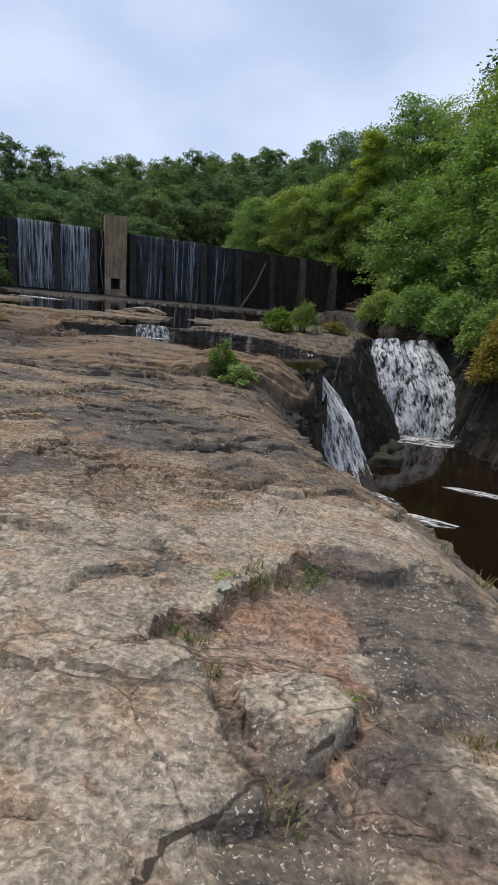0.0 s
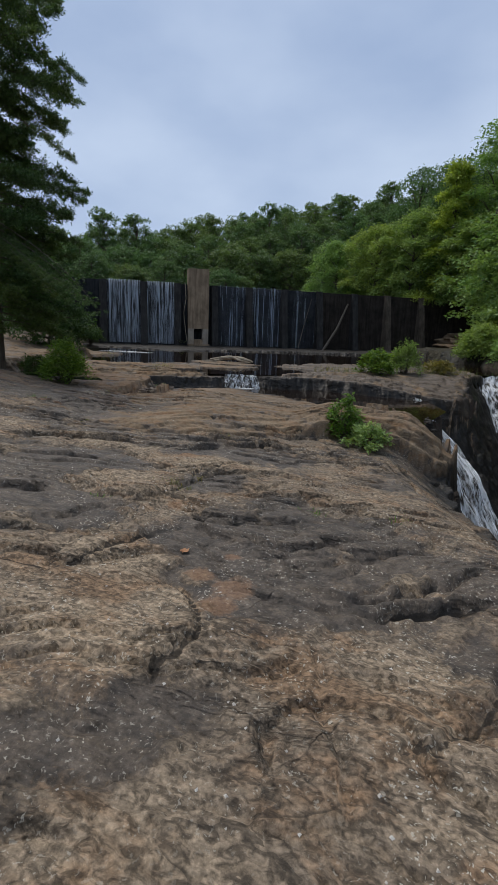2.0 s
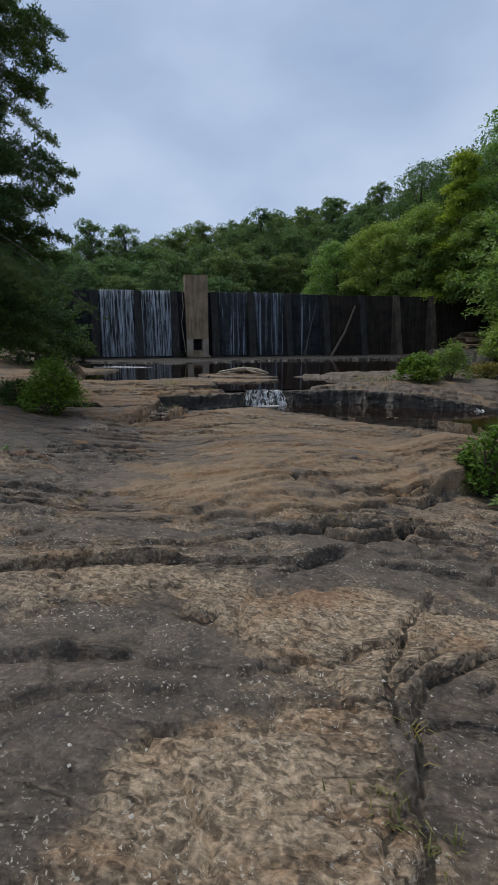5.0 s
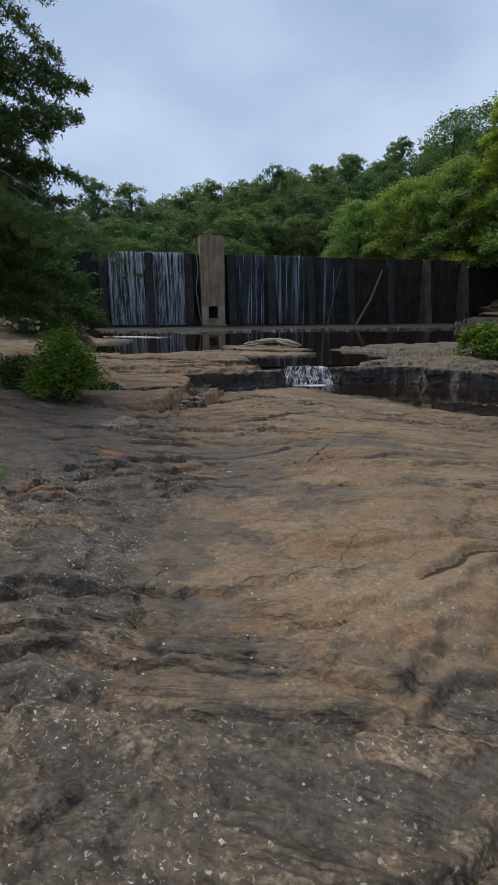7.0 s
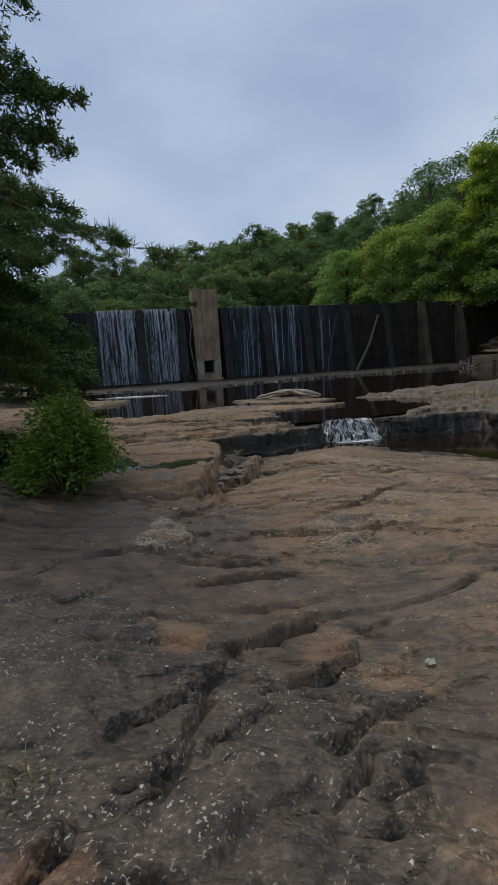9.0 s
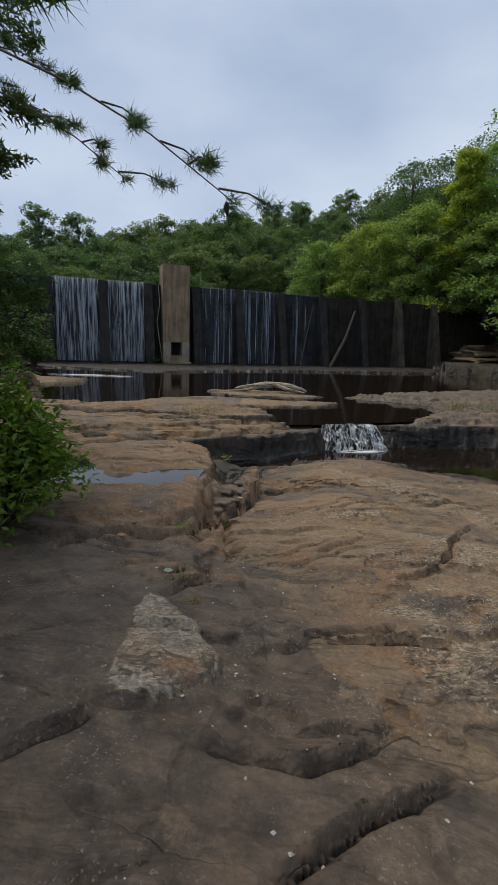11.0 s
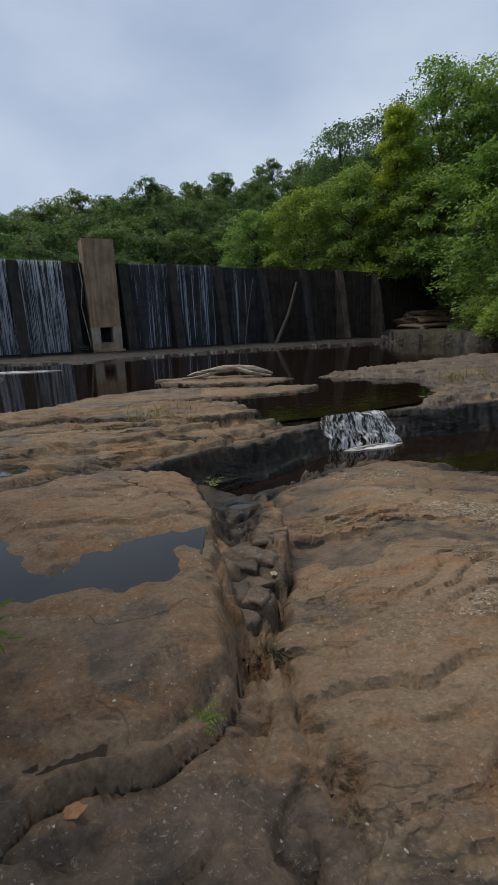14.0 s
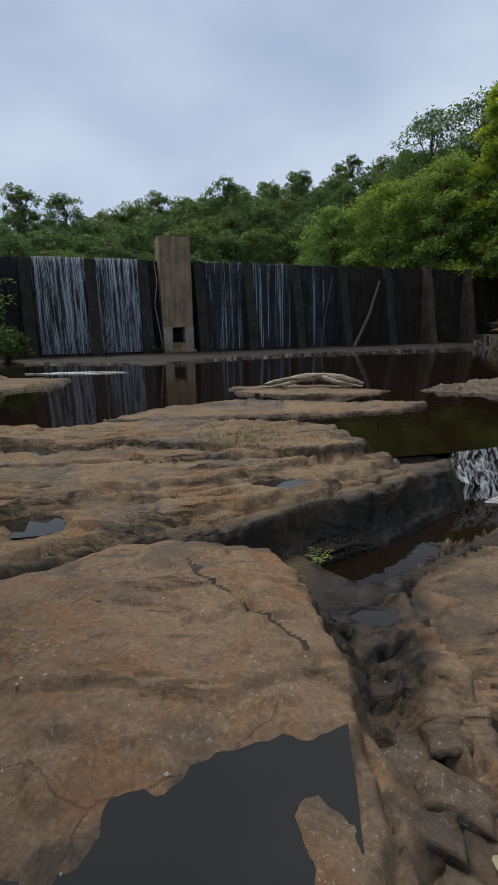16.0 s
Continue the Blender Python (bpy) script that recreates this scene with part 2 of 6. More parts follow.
def concrete_material(name, base, dark, streak):
    k = Mat(name, 0.88)
    k.b.inputs["Specular IOR Level"].default_value = 0.15
    c = k.ramp(k.noise(1.1, 6, 0.6), (0.3, dark), (0.7, base))
    runs = k.noise(3.0, 5, 0.6, k.scaled(1.6, 1.6, 0.12), 0.3)
    c = k.mix(streak, c, k.ramp(runs, (0.36, 0.25), (0.62, 1.1)), "MULTIPLY")
    c = k.mix(0.5, c, k.ramp(k.noise(22, 5, 0.7), (0.3, 0.6), (0.7, 1.25)), "MULTIPLY")
    k.colour(c)
    k.bump(k.noise(9, 6, 0.7), 0.02, 0.8)
    return k.m


DAM_DARK = concrete_material("wet_black_concrete", (0.046, 0.048, 0.053), (0.014, 0.015, 0.017), 0.6)
DAM_BUTT = concrete_material("dark_buttress_concrete", (0.062, 0.058, 0.054), (0.028, 0.026, 0.025), 0.5)
DAM_BROWN = concrete_material("damp_brown_concrete", (0.058, 0.046, 0.037), (0.026, 0.021, 0.018), 0.6)
PILLAR = concrete_material("weathered_tan_concrete", (0.42, 0.305, 0.205), (0.25, 0.18, 0.12), 0.5)
BUTT_DRY = concrete_material("dry_brown_concrete", (0.15, 0.118, 0.088), (0.07, 0.056, 0.043), 0.5)
PATCH = concrete_material("pale_crumbled_concrete", (0.45, 0.39, 0.32), (0.28, 0.22, 0.17), 0.3)


def leaf_material(name, dark, light, back):
    k = Mat(name, 0.55)
    k.b.inputs["Specular IOR Level"].default_value = 0.3
    info = k.n.new("ShaderNodeObjectInfo").outputs["Random"]
    rnd = k.geo.outputs["Random Per Island"]
    c = k.ramp(k.math("ADD", k.math("MULTIPLY", rnd, 0.6), k.math("MULTIPLY", k.noise(0.35, 3), 0.4)), (0.2, dark), (0.75, light))
    hue = k.ramp(info, (0.0, (0.82, 0.95, 0.9)), (0.5, (1.0, 1.0, 1.0)), (1.0, (1.18, 1.06, 0.8)))
    c = k.mix(1.0, c, hue, "MULTIPLY")
    k.colour(c)
    tr = k.n.new("ShaderNodeBsdfTranslucent")
    k.l.new(k.mix(1.0, c, back, "MULTIPLY"), tr.inputs["Color"])
    add = k.n.new("ShaderNodeMixShader")
    add.inputs[0].default_value = 0.36
    k.l.new(k.b.outputs[0], add.inputs[1])
    k.l.new(tr.outputs[0], add.inputs[2])
    k.l.new(add.outputs[0], k.n["Material Output"].inputs["Surface"])
    return k.m


LEAF = leaf_material("deciduous_leaves", (0.112, 0.188, 0.062), (0.28, 0.375, 0.125), (1.3, 1.4, 0.7))
LEAF_FAR = leaf_material("hillside_leaves", (0.058, 0.102, 0.05), (0.148, 0.222, 0.092), (1.2, 1.3, 0.7))
LEAF_GOLD = leaf_material("yellowing_leaves", (0.24, 0.30, 0.05), (0.46, 0.50, 0.11), (1.3, 1.3, 0.6))
LEAF_LIME = leaf_material("yellow_green_leaves", (0.20, 0.27, 0.05), (0.42, 0.47, 0.10), (1.3, 1.35, 0.6))
LEAF_OLIVE = leaf_material("olive_russet_leaves", (0.14, 0.15, 0.03), (0.36, 0.31, 0.09), (1.2, 1.1, 0.6))
# dark copy of the leaf colours: the shade is put into the leaves
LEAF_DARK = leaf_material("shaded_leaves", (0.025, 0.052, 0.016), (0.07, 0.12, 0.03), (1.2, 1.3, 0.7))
LEAF_BUSH = leaf_material("bright_bush_leaves", (0.05, 0.11, 0.016), (0.15, 0.25, 0.04), (1.3, 1.4, 0.6))
NEEDLE = leaf_material("pine_needles", (0.034, 0.064, 0.022), (0.10, 0.155, 0.05), (1.1, 1.2, 0.7))
GRASS = leaf_material("grass_blades", (0.07, 0.085, 0.022), (0.24, 0.21, 0.08), (1.2, 1.2, 0.6))
FERN = leaf_material("pale_fern_leaves", (0.12, 0.18, 0.04), (0.3, 0.36, 0.1), (1.2, 1.3, 0.6))

bark = Mat("bark", 0.9)
bark.colour(bark.ramp(bark.noise(6, 6, 0.65, bark.scaled(3, 3, 0.5)), (0.3, (0.045, 0.035, 0.027)), (0.7, (0.14, 0.115, 0.09))))
bark.bump(bark.noise(9, 5, 0.6, bark.scaled(3, 3, 0.6)), 0.02)
BARK = bark.m
drift = Mat("bleached_driftwood", 0.8)
drift.colour(drift.ramp(drift.noise(3, 6, 0.65, drift.scaled(0.6, 5, 5)), (0.38, (0.10, 0.075, 0.05)), (0.5, (0.34, 0.28, 0.2)), (0.7, (0.52, 0.45, 0.36))))
drift.bump(drift.noise(6, 5, 0.6, drift.scaled(0.6, 5, 5)), 0.02)
DRIFT = drift.m
soil = Mat("forest_floor", 0.95)
soil.colour(soil.ramp(soil.noise(0.6, 6, 0.65), (0.3, (0.03, 0.028, 0.015)), (0.7, (0.08, 0.075, 0.035))))
SOIL = soil.m
LEAF_PALE = leaf_material("fallen_pale_leaf", (0.42, 0.42, 0.36), (0.55, 0.54, 0.46), (1, 1, 1))
stone = Mat("quartz_chips", 0.7)
stone.colour(stone.ramp(stone.noise(30, 3), (0.3, (0.33, 0.29, 0.24)), (0.7, (0.62, 0.58, 0.52))))
CHIP = stone.m

# ---- numbers in the plane: vectorised noise, cells, polygons ----
RNG = np.random.default_rng(7)
TABLE = RNG.random((256, 256))


def vnoise(x, y, seed=0):
    """Smooth value noise in -1..1."""
    x, y = x + seed * 17.31, y + seed * 9.17
    xi, yi = np.floor(x).astype(int), np.floor(y).astype(int)
    fx, fy = x - xi, y - yi
    fx, fy = fx * fx * fx * (fx * (fx * 6 - 15) + 10), fy * fy * fy * (fy * (fy * 6 - 15) + 10)
    a, b = TABLE[xi & 255, yi & 255], TABLE[(xi + 1) & 255, yi & 255]
    c, d = TABLE[xi & 255, (yi + 1) & 255], TABLE[(xi + 1) & 255, (yi + 1) & 255]
    return 2 * ((a * (1 - fx) + b * fx) * (1 - fy) + (c * (1 - fx) + d * fx) * fy) - 1


def fbm(x, y, octaves=4, seed=0, gain=0.5):
    total, amp = 0.0, 1.0
    for i in range(octaves):
        c, s = math.cos(0.6 * i), math.sin(0.6 * i)
        total = total + amp * vnoise((x * c - y * s) * 2 ** i, (x * s + y * c) * 2 ** i, seed + i)
        amp *= gain
    return total


def cell_edges(x, y, seed=0):
    """Distance from the borders of jittered cells, about 0 on a border; and a number per cell."""
    xi, yi = np.floor(x).astype(int), np.floor(y).astype(int)
    d1, d2, idn = np.full(x.shape, 9.0), np.full(x.shape, 9.0), np.zeros(x.shape)
    for i in (-1, 0, 1):
        for j in (-1, 0, 1):
            u, v = (xi + i + seed * 13) & 255, (yi + j + seed * 29) & 255
            px, py = xi + i + TABLE[u, v], yi + j + TABLE[v, u]
            d = np.hypot(x - px, y - py)
            near = d < d1
            d2 = np.where(near, d1, np.minimum(d2, d))
            idn = np.where(near, TABLE[(u * 7) & 255, (v * 3) & 255], idn)
            d1 = np.where(near, d, d1)
    return d2 - d1, idn


def smooth(a, b, v):
    t = np.clip((v - a) / (b - a), 0, 1)
    return t * t * (3 - 2 * t)


def inside_distance(x, y, poly):
    """Signed distance to a polygon, positive inside."""
    best, odd = np.full(x.shape, 1e9), np.zeros(x.shape, bool)
    for (ax, ay), (bx, by) in zip(poly, poly[1:] + poly[:1]):
        dx, dy = bx - ax, by - ay
        t = np.clip(((x - ax) * dx + (y - ay) * dy) / (dx * dx + dy * dy), 0, 1)
        best = np.minimum(best, np.hypot(x - ax - t * dx, y - ay - t * dy))
        if ay != by:
            cross = ((ay > y) != (by > y)) & (x < (bx - ax) * (y - ay) / (by - ay) + ax)
            odd ^= cross
    return np.where(odd, best, -best)


def line_distance(x, y, line):
    best = np.full(x.shape, 1e9)
    for (ax, ay), (bx, by) in zip(line, line[1:]):
        dx, dy = bx - ax, by - ay
        t = np.clip(((x - ax) * dx + (y - ay) * dy) / (dx * dx + dy * dy), 0, 1)
        best = np.minimum(best, np.hypot(x - ax - t * dx, y - ay - t * dy))
    return best


def mesh_from(name, verts, faces, mats=(), smooth_shade=False, uvs=None):
    me = bpy.data.meshes.new(name)
    verts, faces = np.asarray(verts, np.float32), np.asarray(faces, np.int32)
    n, k = faces.shape
    me.vertices.add(len(verts))
    me.vertices.foreach_set("co", verts.ravel())
    me.loops.add(n * k)
    me.loops.foreach_set("vertex_index", faces.ravel())
    me.polygons.add(n)
    me.polygons.foreach_set("loop_start", np.arange(0, n * k, k, dtype=np.int32))
    me.polygons.foreach_set("use_smooth", np.full(n, smooth_shade))
    if uvs is not None:
        layer = me.uv_layers.new(name="UVMap")
        layer.data.foreach_set("uv", np.asarray(uvs, np.float32)[faces.ravel()].ravel())
    for m in mats:
        me.materials.append(m)
    me.update(calc_edges=True)
    me.validate()
    return me


def part(name, bm, material, parent=None, label="", shade=False):
    """One bmesh as one mesh object, under a thing or part."""
    me = bpy.data.meshes.new(name)
    bmesh.ops.recalc_face_normals(bm, faces=bm.faces)
    for f in bm.faces:
        f.smooth = shade
    bm.to_mesh(me)
    bm.free()
    me.materials.append(material)
    ob = new(name, me)
    ob.parent = parent
    return tagged(ob, label)


def piece(name, me, parent=None, label=""):
    ob = new(name, me)
    ob.parent = parent
    return tagged(ob, label)


# ---- the rock: slabs of bedrock, each a bed of its own with a tilted top and a broken edge ----
def top_start(x, y):
    return 0.569 - 0.0564 * x - 0.025 * y + 0.0036 * x * x + 0.0004 * x * y - 0.0042 * y * y


def top_brown(x, y):
    z = 1.803 + 0.0943 * x - 0.1594 * y - 0.0181 * x * x - 0.0203 * x * y - 0.0006 * y * y
    return np.clip(z, -0.9, 0.6)


def top_left(x, y):
    return np.maximum(0.40 + 0.0668 * np.maximum(x, -10.5) + 0.0179 * y, 0.02 + 0.10 * smooth(14.8, 15.6, y))


START = [(-14, -8), (5, -8), (3.4, -3), (2.7, 0.5), (2.3, 2.8), (2.0, 4.0), (1.6, 5.0), (1.2, 6.0), (0.75, 7.5), (0.6, 8.8),
         (0.8, 10.2), (1.1, 12.0), (1.1, 13.7), (0.7, 15.2), (-0.3, 16.4), (-1.2, 17.2), (-2.8, 17.8), (-4.2, 18.7), (-5.6, 19.7), (-6.7, 19.7),
         (-7.3, 19.2), (-7.7, 18.75), (-8.3, 18.3), (-8.6, 17.5), (-8.6, 16.0), (-9.6, 15.6), (-11, 15.2), (-14, 14.8)]
EAST = [(2.9, -8), (2.7, 0.5), (2.3, 2.8), (2.0, 4.0), (1.6, 5.0), (1.2, 6.0), (0.75, 7.5), (0.6, 8.8), (0.8, 10.2), (1.2, 12.0), (1.25, 13.7), (0.9, 15.4)]
BROWN = [(-5.4, 8.15), (-4.4, 8.3), (-3.0, 9.1), (-2.0, 10.1), (-1.25, 10.95), (-0.7, 10.7), (0.35, 10.3), (0.9, 10.8), (1.2, 12.0), (1.25, 13.7),
         (0.9, 15.4), (0.0, 16.7), (-0.9, 17.6), (-2.6, 18.2), (-3.6, 19.1), (-4.8, 19.8), (-5.6, 20.3), (-6.5, 20.3), (-7.15, 19.75), (-7.7, 19.2),
         (-7.7, 18.4), (-7.62, 17.5), (-7.72, 16.9), (-7.95, 16.2), (-7.85, 15.4), (-7.7, 14.7), (-7.2, 13.8), (-6.7, 12.7), (-6.0, 10.8), (-5.7, 9.2)]
LEFT = [(-8.42, 18.15), (-8.3, 17.5), (-8.3, 17.1), (-8.12, 16.3), (-8.15, 15.75), (-8.45, 15.35), (-9.0, 15.0), (-9.6, 14.7), (-11.2, 14.3),
        (-14, 14.6), (-14, 17.4), (-10.7, 18.2), (-9.9, 18.8), (-9.4, 19.0), (-9.0, 18.9), (-8.7, 18.8)]
LEDGE = [(-14, 17.5), (-10.7, 18.35), (-9.9, 18.95), (-9.35, 19.15), (-9.0, 19.3), (-8.3, 19.85), (-7.65, 20.4), (-7.0, 20.95), (-6.5, 21.45),
         (-6.35, 21.75), (-7.2, 21.9), (-8.0, 21.9), (-9.5, 22.2), (-14, 22.0)]
STEP = [(-9.1, 19.0), (-8.1, 19.72), (-7.45, 20.27), (-6.85, 20.82), (-6.4, 21.35), (-6.5, 21.6), (-7.2, 21.2), (-8.6, 20.0)]
ISLAND = [(-14, 20.9), (-12.3, 20.9), (-10.9, 21.6), (-10.0, 21.55), (-8.7, 21.1), (-7.75, 21.4), (-7.6, 21.9), (-7.9, 22.5), (-9.1, 23.0), (-10.7, 22.9), (-12.4, 22.3), (-14, 22.6)]
STRIP = [(-12.4, 23.6), (-10.0, 24.1), (-7.6, 24.3), (-6.5, 24.7), (-5.4, 25.7), (-7.7, 25.8), (-9.8, 26.0), (-11.2, 25.0)]
LOGROCK = [(-9.9, 27.3), (-8.4, 27.0), (-6.3, 27.0), (-6.0, 27.7), (-7.4, 28.9), (-9.2, 29.2), (-10.0, 28.3)]
FARLEFT = [(-24, 27.6), (-16.5, 27.8), (-15.6, 29.3), (-16.2, 31.0), (-20, 31.5), (-24, 30.5)]
RIGHT = [(-5.1, 22.35), (-3.9, 22.45), (-2.6, 22.8), (-1.0, 22.3), (0.6, 21.9), (2.2, 21.6), (3.3, 22.2), (4.1, 23.8), (4.7, 26.0), (5.3, 28.0),
         (5.9, 29.3), (5.2, 31.0), (2.5, 33.2), (-1.8, 30.4), (-5.2, 27.8), (-4.6, 27.2), (-2.7, 26.5), (-3.1, 24.6), (-4.4, 22.9)]
APRON = [(-34, 36), (-24, 39), (-15.5, 37.6), (-13.5, 39.2), (-8, 43.5), (-2, 46), (4.5, 48.5), (9, 52), (12, 58), (-4, 58), (-34, 50)]
LEFTBANK = [(-40, 10), (-14.2, 13.0), (-13.6, 18.0), (-15.2, 24), (-21, 33), (-25.0, 37), (-40, 44)]
RIGHTBANK = [(26, -8), (24, 12), (16.5, 18.0), (13.0, 24.4), (12.7, 27.5), (11.9, 30.2), (11.0, 34), (7.0, 44.0), (5.5, 50), (9, 60), (30, 60), (30, -8)]
WEDGE = [(-8.08, 13.84), (-7.89, 13.62), (-7.75, 13.42), (-7.62, 13.21), (-7.62, 13.05), (-7.76, 12.92), (-8.06, 12.86), (-8.04, 13.02), (-8.13, 13.47), (-8.19, 13.76)]
BLOCK_A = [(-1.3, 0.35), (-0.95, 0.95), (-0.77, 1.17), (-0.59, 1.31), (-0.31, 1.43), (-0.19, 1.29), (-0.11, 1.11), (-0.05, 1.0), (0.08, 0.86), (0.09, 0.79), (-0.04, 0.74), (-0.3, 0.52), (-0.6, 0.2)]
BLOCK_B = [(-0.08, 1.28), (0.1, 1.35), (0.29, 1.38), (0.42, 1.31), (0.45, 1.26), (0.35, 1.09), (0.26, 1.01), (0.13, 0.93), (0.03, 1.03)]
RECESS = [(-0.85, 1.12), (-0.79, 1.22), (-0.5, 1.44), (-0.46, 1.72), (-0.31, 1.66), (-0.13, 1.87), (0.09, 2.17), (0.38, 2.4), (0.71, 2.36), (1.17, 2.62), (1.7, 2.3), (2.0, 0.6), (1.0, -0.4), (0.3, -0.2), (-0.2, 0.4), (-0.6, 0.8)]
# shallow rain pools on the ledges: centre, half sizes, level
POOLS = [(-9.4, 20.47, 0.36, 0.15, 0.07), (-8.68, 20.2, 0.36, 0.2, 0.045), (-12.2, 21.3, 0.5, 0.24, 0.1), (-10.85, 19.07, 0.34, 0.2, 0.06), (-7.98, 18.45, 0.2, 0.1, -0.3)]
GULLY = [(-7.55, 14.0), (-7.9, 14.8), (-8.02, 15.6), (-8.03, 16.4), (-7.98, 17.1), (-8.05, 17.7), (-8.1, 18.4), (-7.9, 19.2)]
PUDDLE_OUT = [(-8.29, 17.16), (-8.59, 17.12), (-8.87, 17.02), (-9.04, 16.88), (-9.27, 16.85), (-9.23, 16.6), (-9.35, 16.5), (-9.6, 16.75), (-10.17, 17.45), (-10.9, 17.45), (-11.2, 16.6), (-10.2, 16.15),
              (-9.6, 16.15), (-9.26, 16.27), (-8.95, 16.31), (-8.82, 16.22), (-8.71, 16.36), (-8.56, 16.36), (-8.46, 16.48), (-8.47, 16.66), (-8.58, 16.8), (-8.5, 16.86), (-8.33, 16.77), (-8.28, 16.95)]
# line, half width, depth
CRACKS = [
    ([(-11.8, 19.2), (-10.2, 19.55), (-9.2, 20.1), (-8.5, 20.55)], 0.035, 0.07),
    ([(-13, 20.2), (-10.6, 20.6), (-9.3, 20.95), (-8.2, 21.05)], 0.05, 0.10),
    ([(-9.3, 19.35), (-8.3, 20.1), (-7.3, 21.0)], 0.03, 0.05),
    ([(-10.8, 18.25), (-9.9, 18.9), (-9.35, 19.08), (-8.9, 18.98)], 0.06, 0.10),
    ([(-8.75, 17.85), (-8.95, 18.2), (-9.1, 18.75)], 0.025, 0.04),
    ([(-9.6, 17.9), (-9.2, 17.8), (-9.05, 17.65)], 0.025, 0.03),
    ([(-8.28, 17.2), (-8.25, 16.74), (-8.2, 16.37), (-8.14, 16.2), (-8.02, 16.0)], 0.03, 0.10),
    ([(-7.73, 17.4), (-7.81, 16.97), (-7.88, 16.68), (-7.96, 16.2), (-7.95, 15.9)], 0.025, 0.07),
]
# dark smooth weathered skin (negative) and pale rough skin (positive): x, y, radius, amount
SKIN = [
    (0.9, 1.95, 0.25, -0.8), (1.05, 1.6, 0.3, -0.6), (0.6, 1.0, 0.2, -0.7), (0.15, 0.66, 0.16, -0.6), (0.1, 1.7, 0.4, 0.5), (0.95, 1.05, 0.2, 0.6), (-1.9, 4.9, 0.6, -0.7), (-3.2, 5.0, 0.5, -0.5), (-1.7, 3.3, 0.35, -0.4),
    (-2.0, 6.0, 0.4, -0.4), (-4.2, 6.0, 0.6, -0.5), (-2.4, 6.5, 0.4, -0.8), (-3.9, 6.6, 0.5, -0.4), (-2.1, 8.1, 0.5, -0.4), (-7.2, 11.0, 1.0, -0.3),
    (-8.4, 12.2, 1.0, -0.4), (-6.6, 10.3, 0.9, -0.3), (-6.0, 9.4, 0.8, -0.45), (-5.4, 10.9, 0.5, -0.6), (-8.6, 13.6, 0.9, -0.65), (-7.6, 14.0, 0.5, -0.5),
    (-7.4, 14.6, 0.35, -0.4), (-7.5, 16.4, 0.25, -0.3), (-7.5, 18.4, 0.3, -0.3), (-5.5, 12.0, 0.7, -0.4), (-4.6, 10.6, 0.6, -0.4), (-5.6, 8.6, 0.8, -0.3), (-8.0, 9.8, 1.2, -0.3),
    (-2.1, 3.7, 0.4, 0.5), (-2.8, 4.4, 0.35, 0.5), (-1.0, 3.7, 0.45, 0.5), (-1.2, 2.7, 0.5, 0.4), (-2.65, 5.2, 0.28, 0.6), (-2.6, 4.35, 0.3, 0.5),
    (-1.6, 4.9, 0.25, 0.5), (-3.5, 5.9, 0.4, 0.6), (-2.7, 7.2, 0.4, 0.5), (-4.6, 7.0, 0.4, 0.4), (-0.6, 0.8, 0.6, 0.6), (-1.6, 1.2, 0.8, 0.5), (0.9, 3.2, 0.7, 0.5), (0.2, 3.4, 0.6, 0.4), (0.2, 1.8, 0.4, 0.4), (-7.1, 11.45, 0.2, 0.7), (-1.5, 2.0, 0.6, 0.5), (-7.95, 13.0, 0.3, 0.7), (-8.6, 12.8, 0.5, -0.9), (-6.9, 12.6, 0.4, -0.9), (-7.3, 13.3, 0.3, -0.6), (-6.2, 12.2, 0.35, -0.8),
]
SKIN_MORE = [
    (-4.73, 8.85, 0.35, 0.6), (-4.35, 9.3, 0.3, 0.6), (-5.26, 9.12, 0.1, 0.6),
    (-3.47, 5.67, 0.35, 0.6), (-2.12, 6.2, 0.35, 0.6), (-2.86, 4.19, 0.25, 0.6), (-2.49, 4.26, 0.25, 0.6), (-2.1, 4.91, 0.3, -0.8), (-1.69, 4.48, 0.3, -0.8), (-2.38, 4.69, 0.2, -0.5), (-3.13, 4.6, 0.3, -0.4),
    (-3.09, 5.9, 0.3, 0.5), (-2.52, 6.28, 0.3, -1.0), (-2.93, 7.31, 0.3, 0.6), (-3.96, 6.32, 0.5, -0.6), (-2.18, 3.49, 0.25, 0.5), (-1.47, 4.22, 0.3, -0.9), (-2.05, 2.96, 0.4, -0.5), (-1.12, 3.28, 0.4, 0.5),
    (-7.23, 10.81, 0.4, -0.8), (-7.38, 13.57, 0.3, -1.0), (-8.41, 13.47, 0.4, -0.8), (-6.76, 15.44, 0.8, 0.5), (0.86, 2.23, 0.25, -0.8), (1.0, 1.71, 0.3, -0.8), (0.15, 0.81, 0.2, -0.9),
]
# iron-stained spots: x, y, radius
RUSTS = [(-1.76, 4.2, 0.17), (-1.82, 4.0, 0.14), (-1.87, 4.63, 0.07), (-2.0, 4.3, 0.12), (-7.1, 11.36, 0.17), (-7.05, 9.98, 0.22), (-6.8, 9.95, 0.14), (-3.13, 7.35, 0.2), (-7.75, 13.05, 0.14), (-6.3, 11.54, 0.2), (-2.6, 5.4, 0.1)]
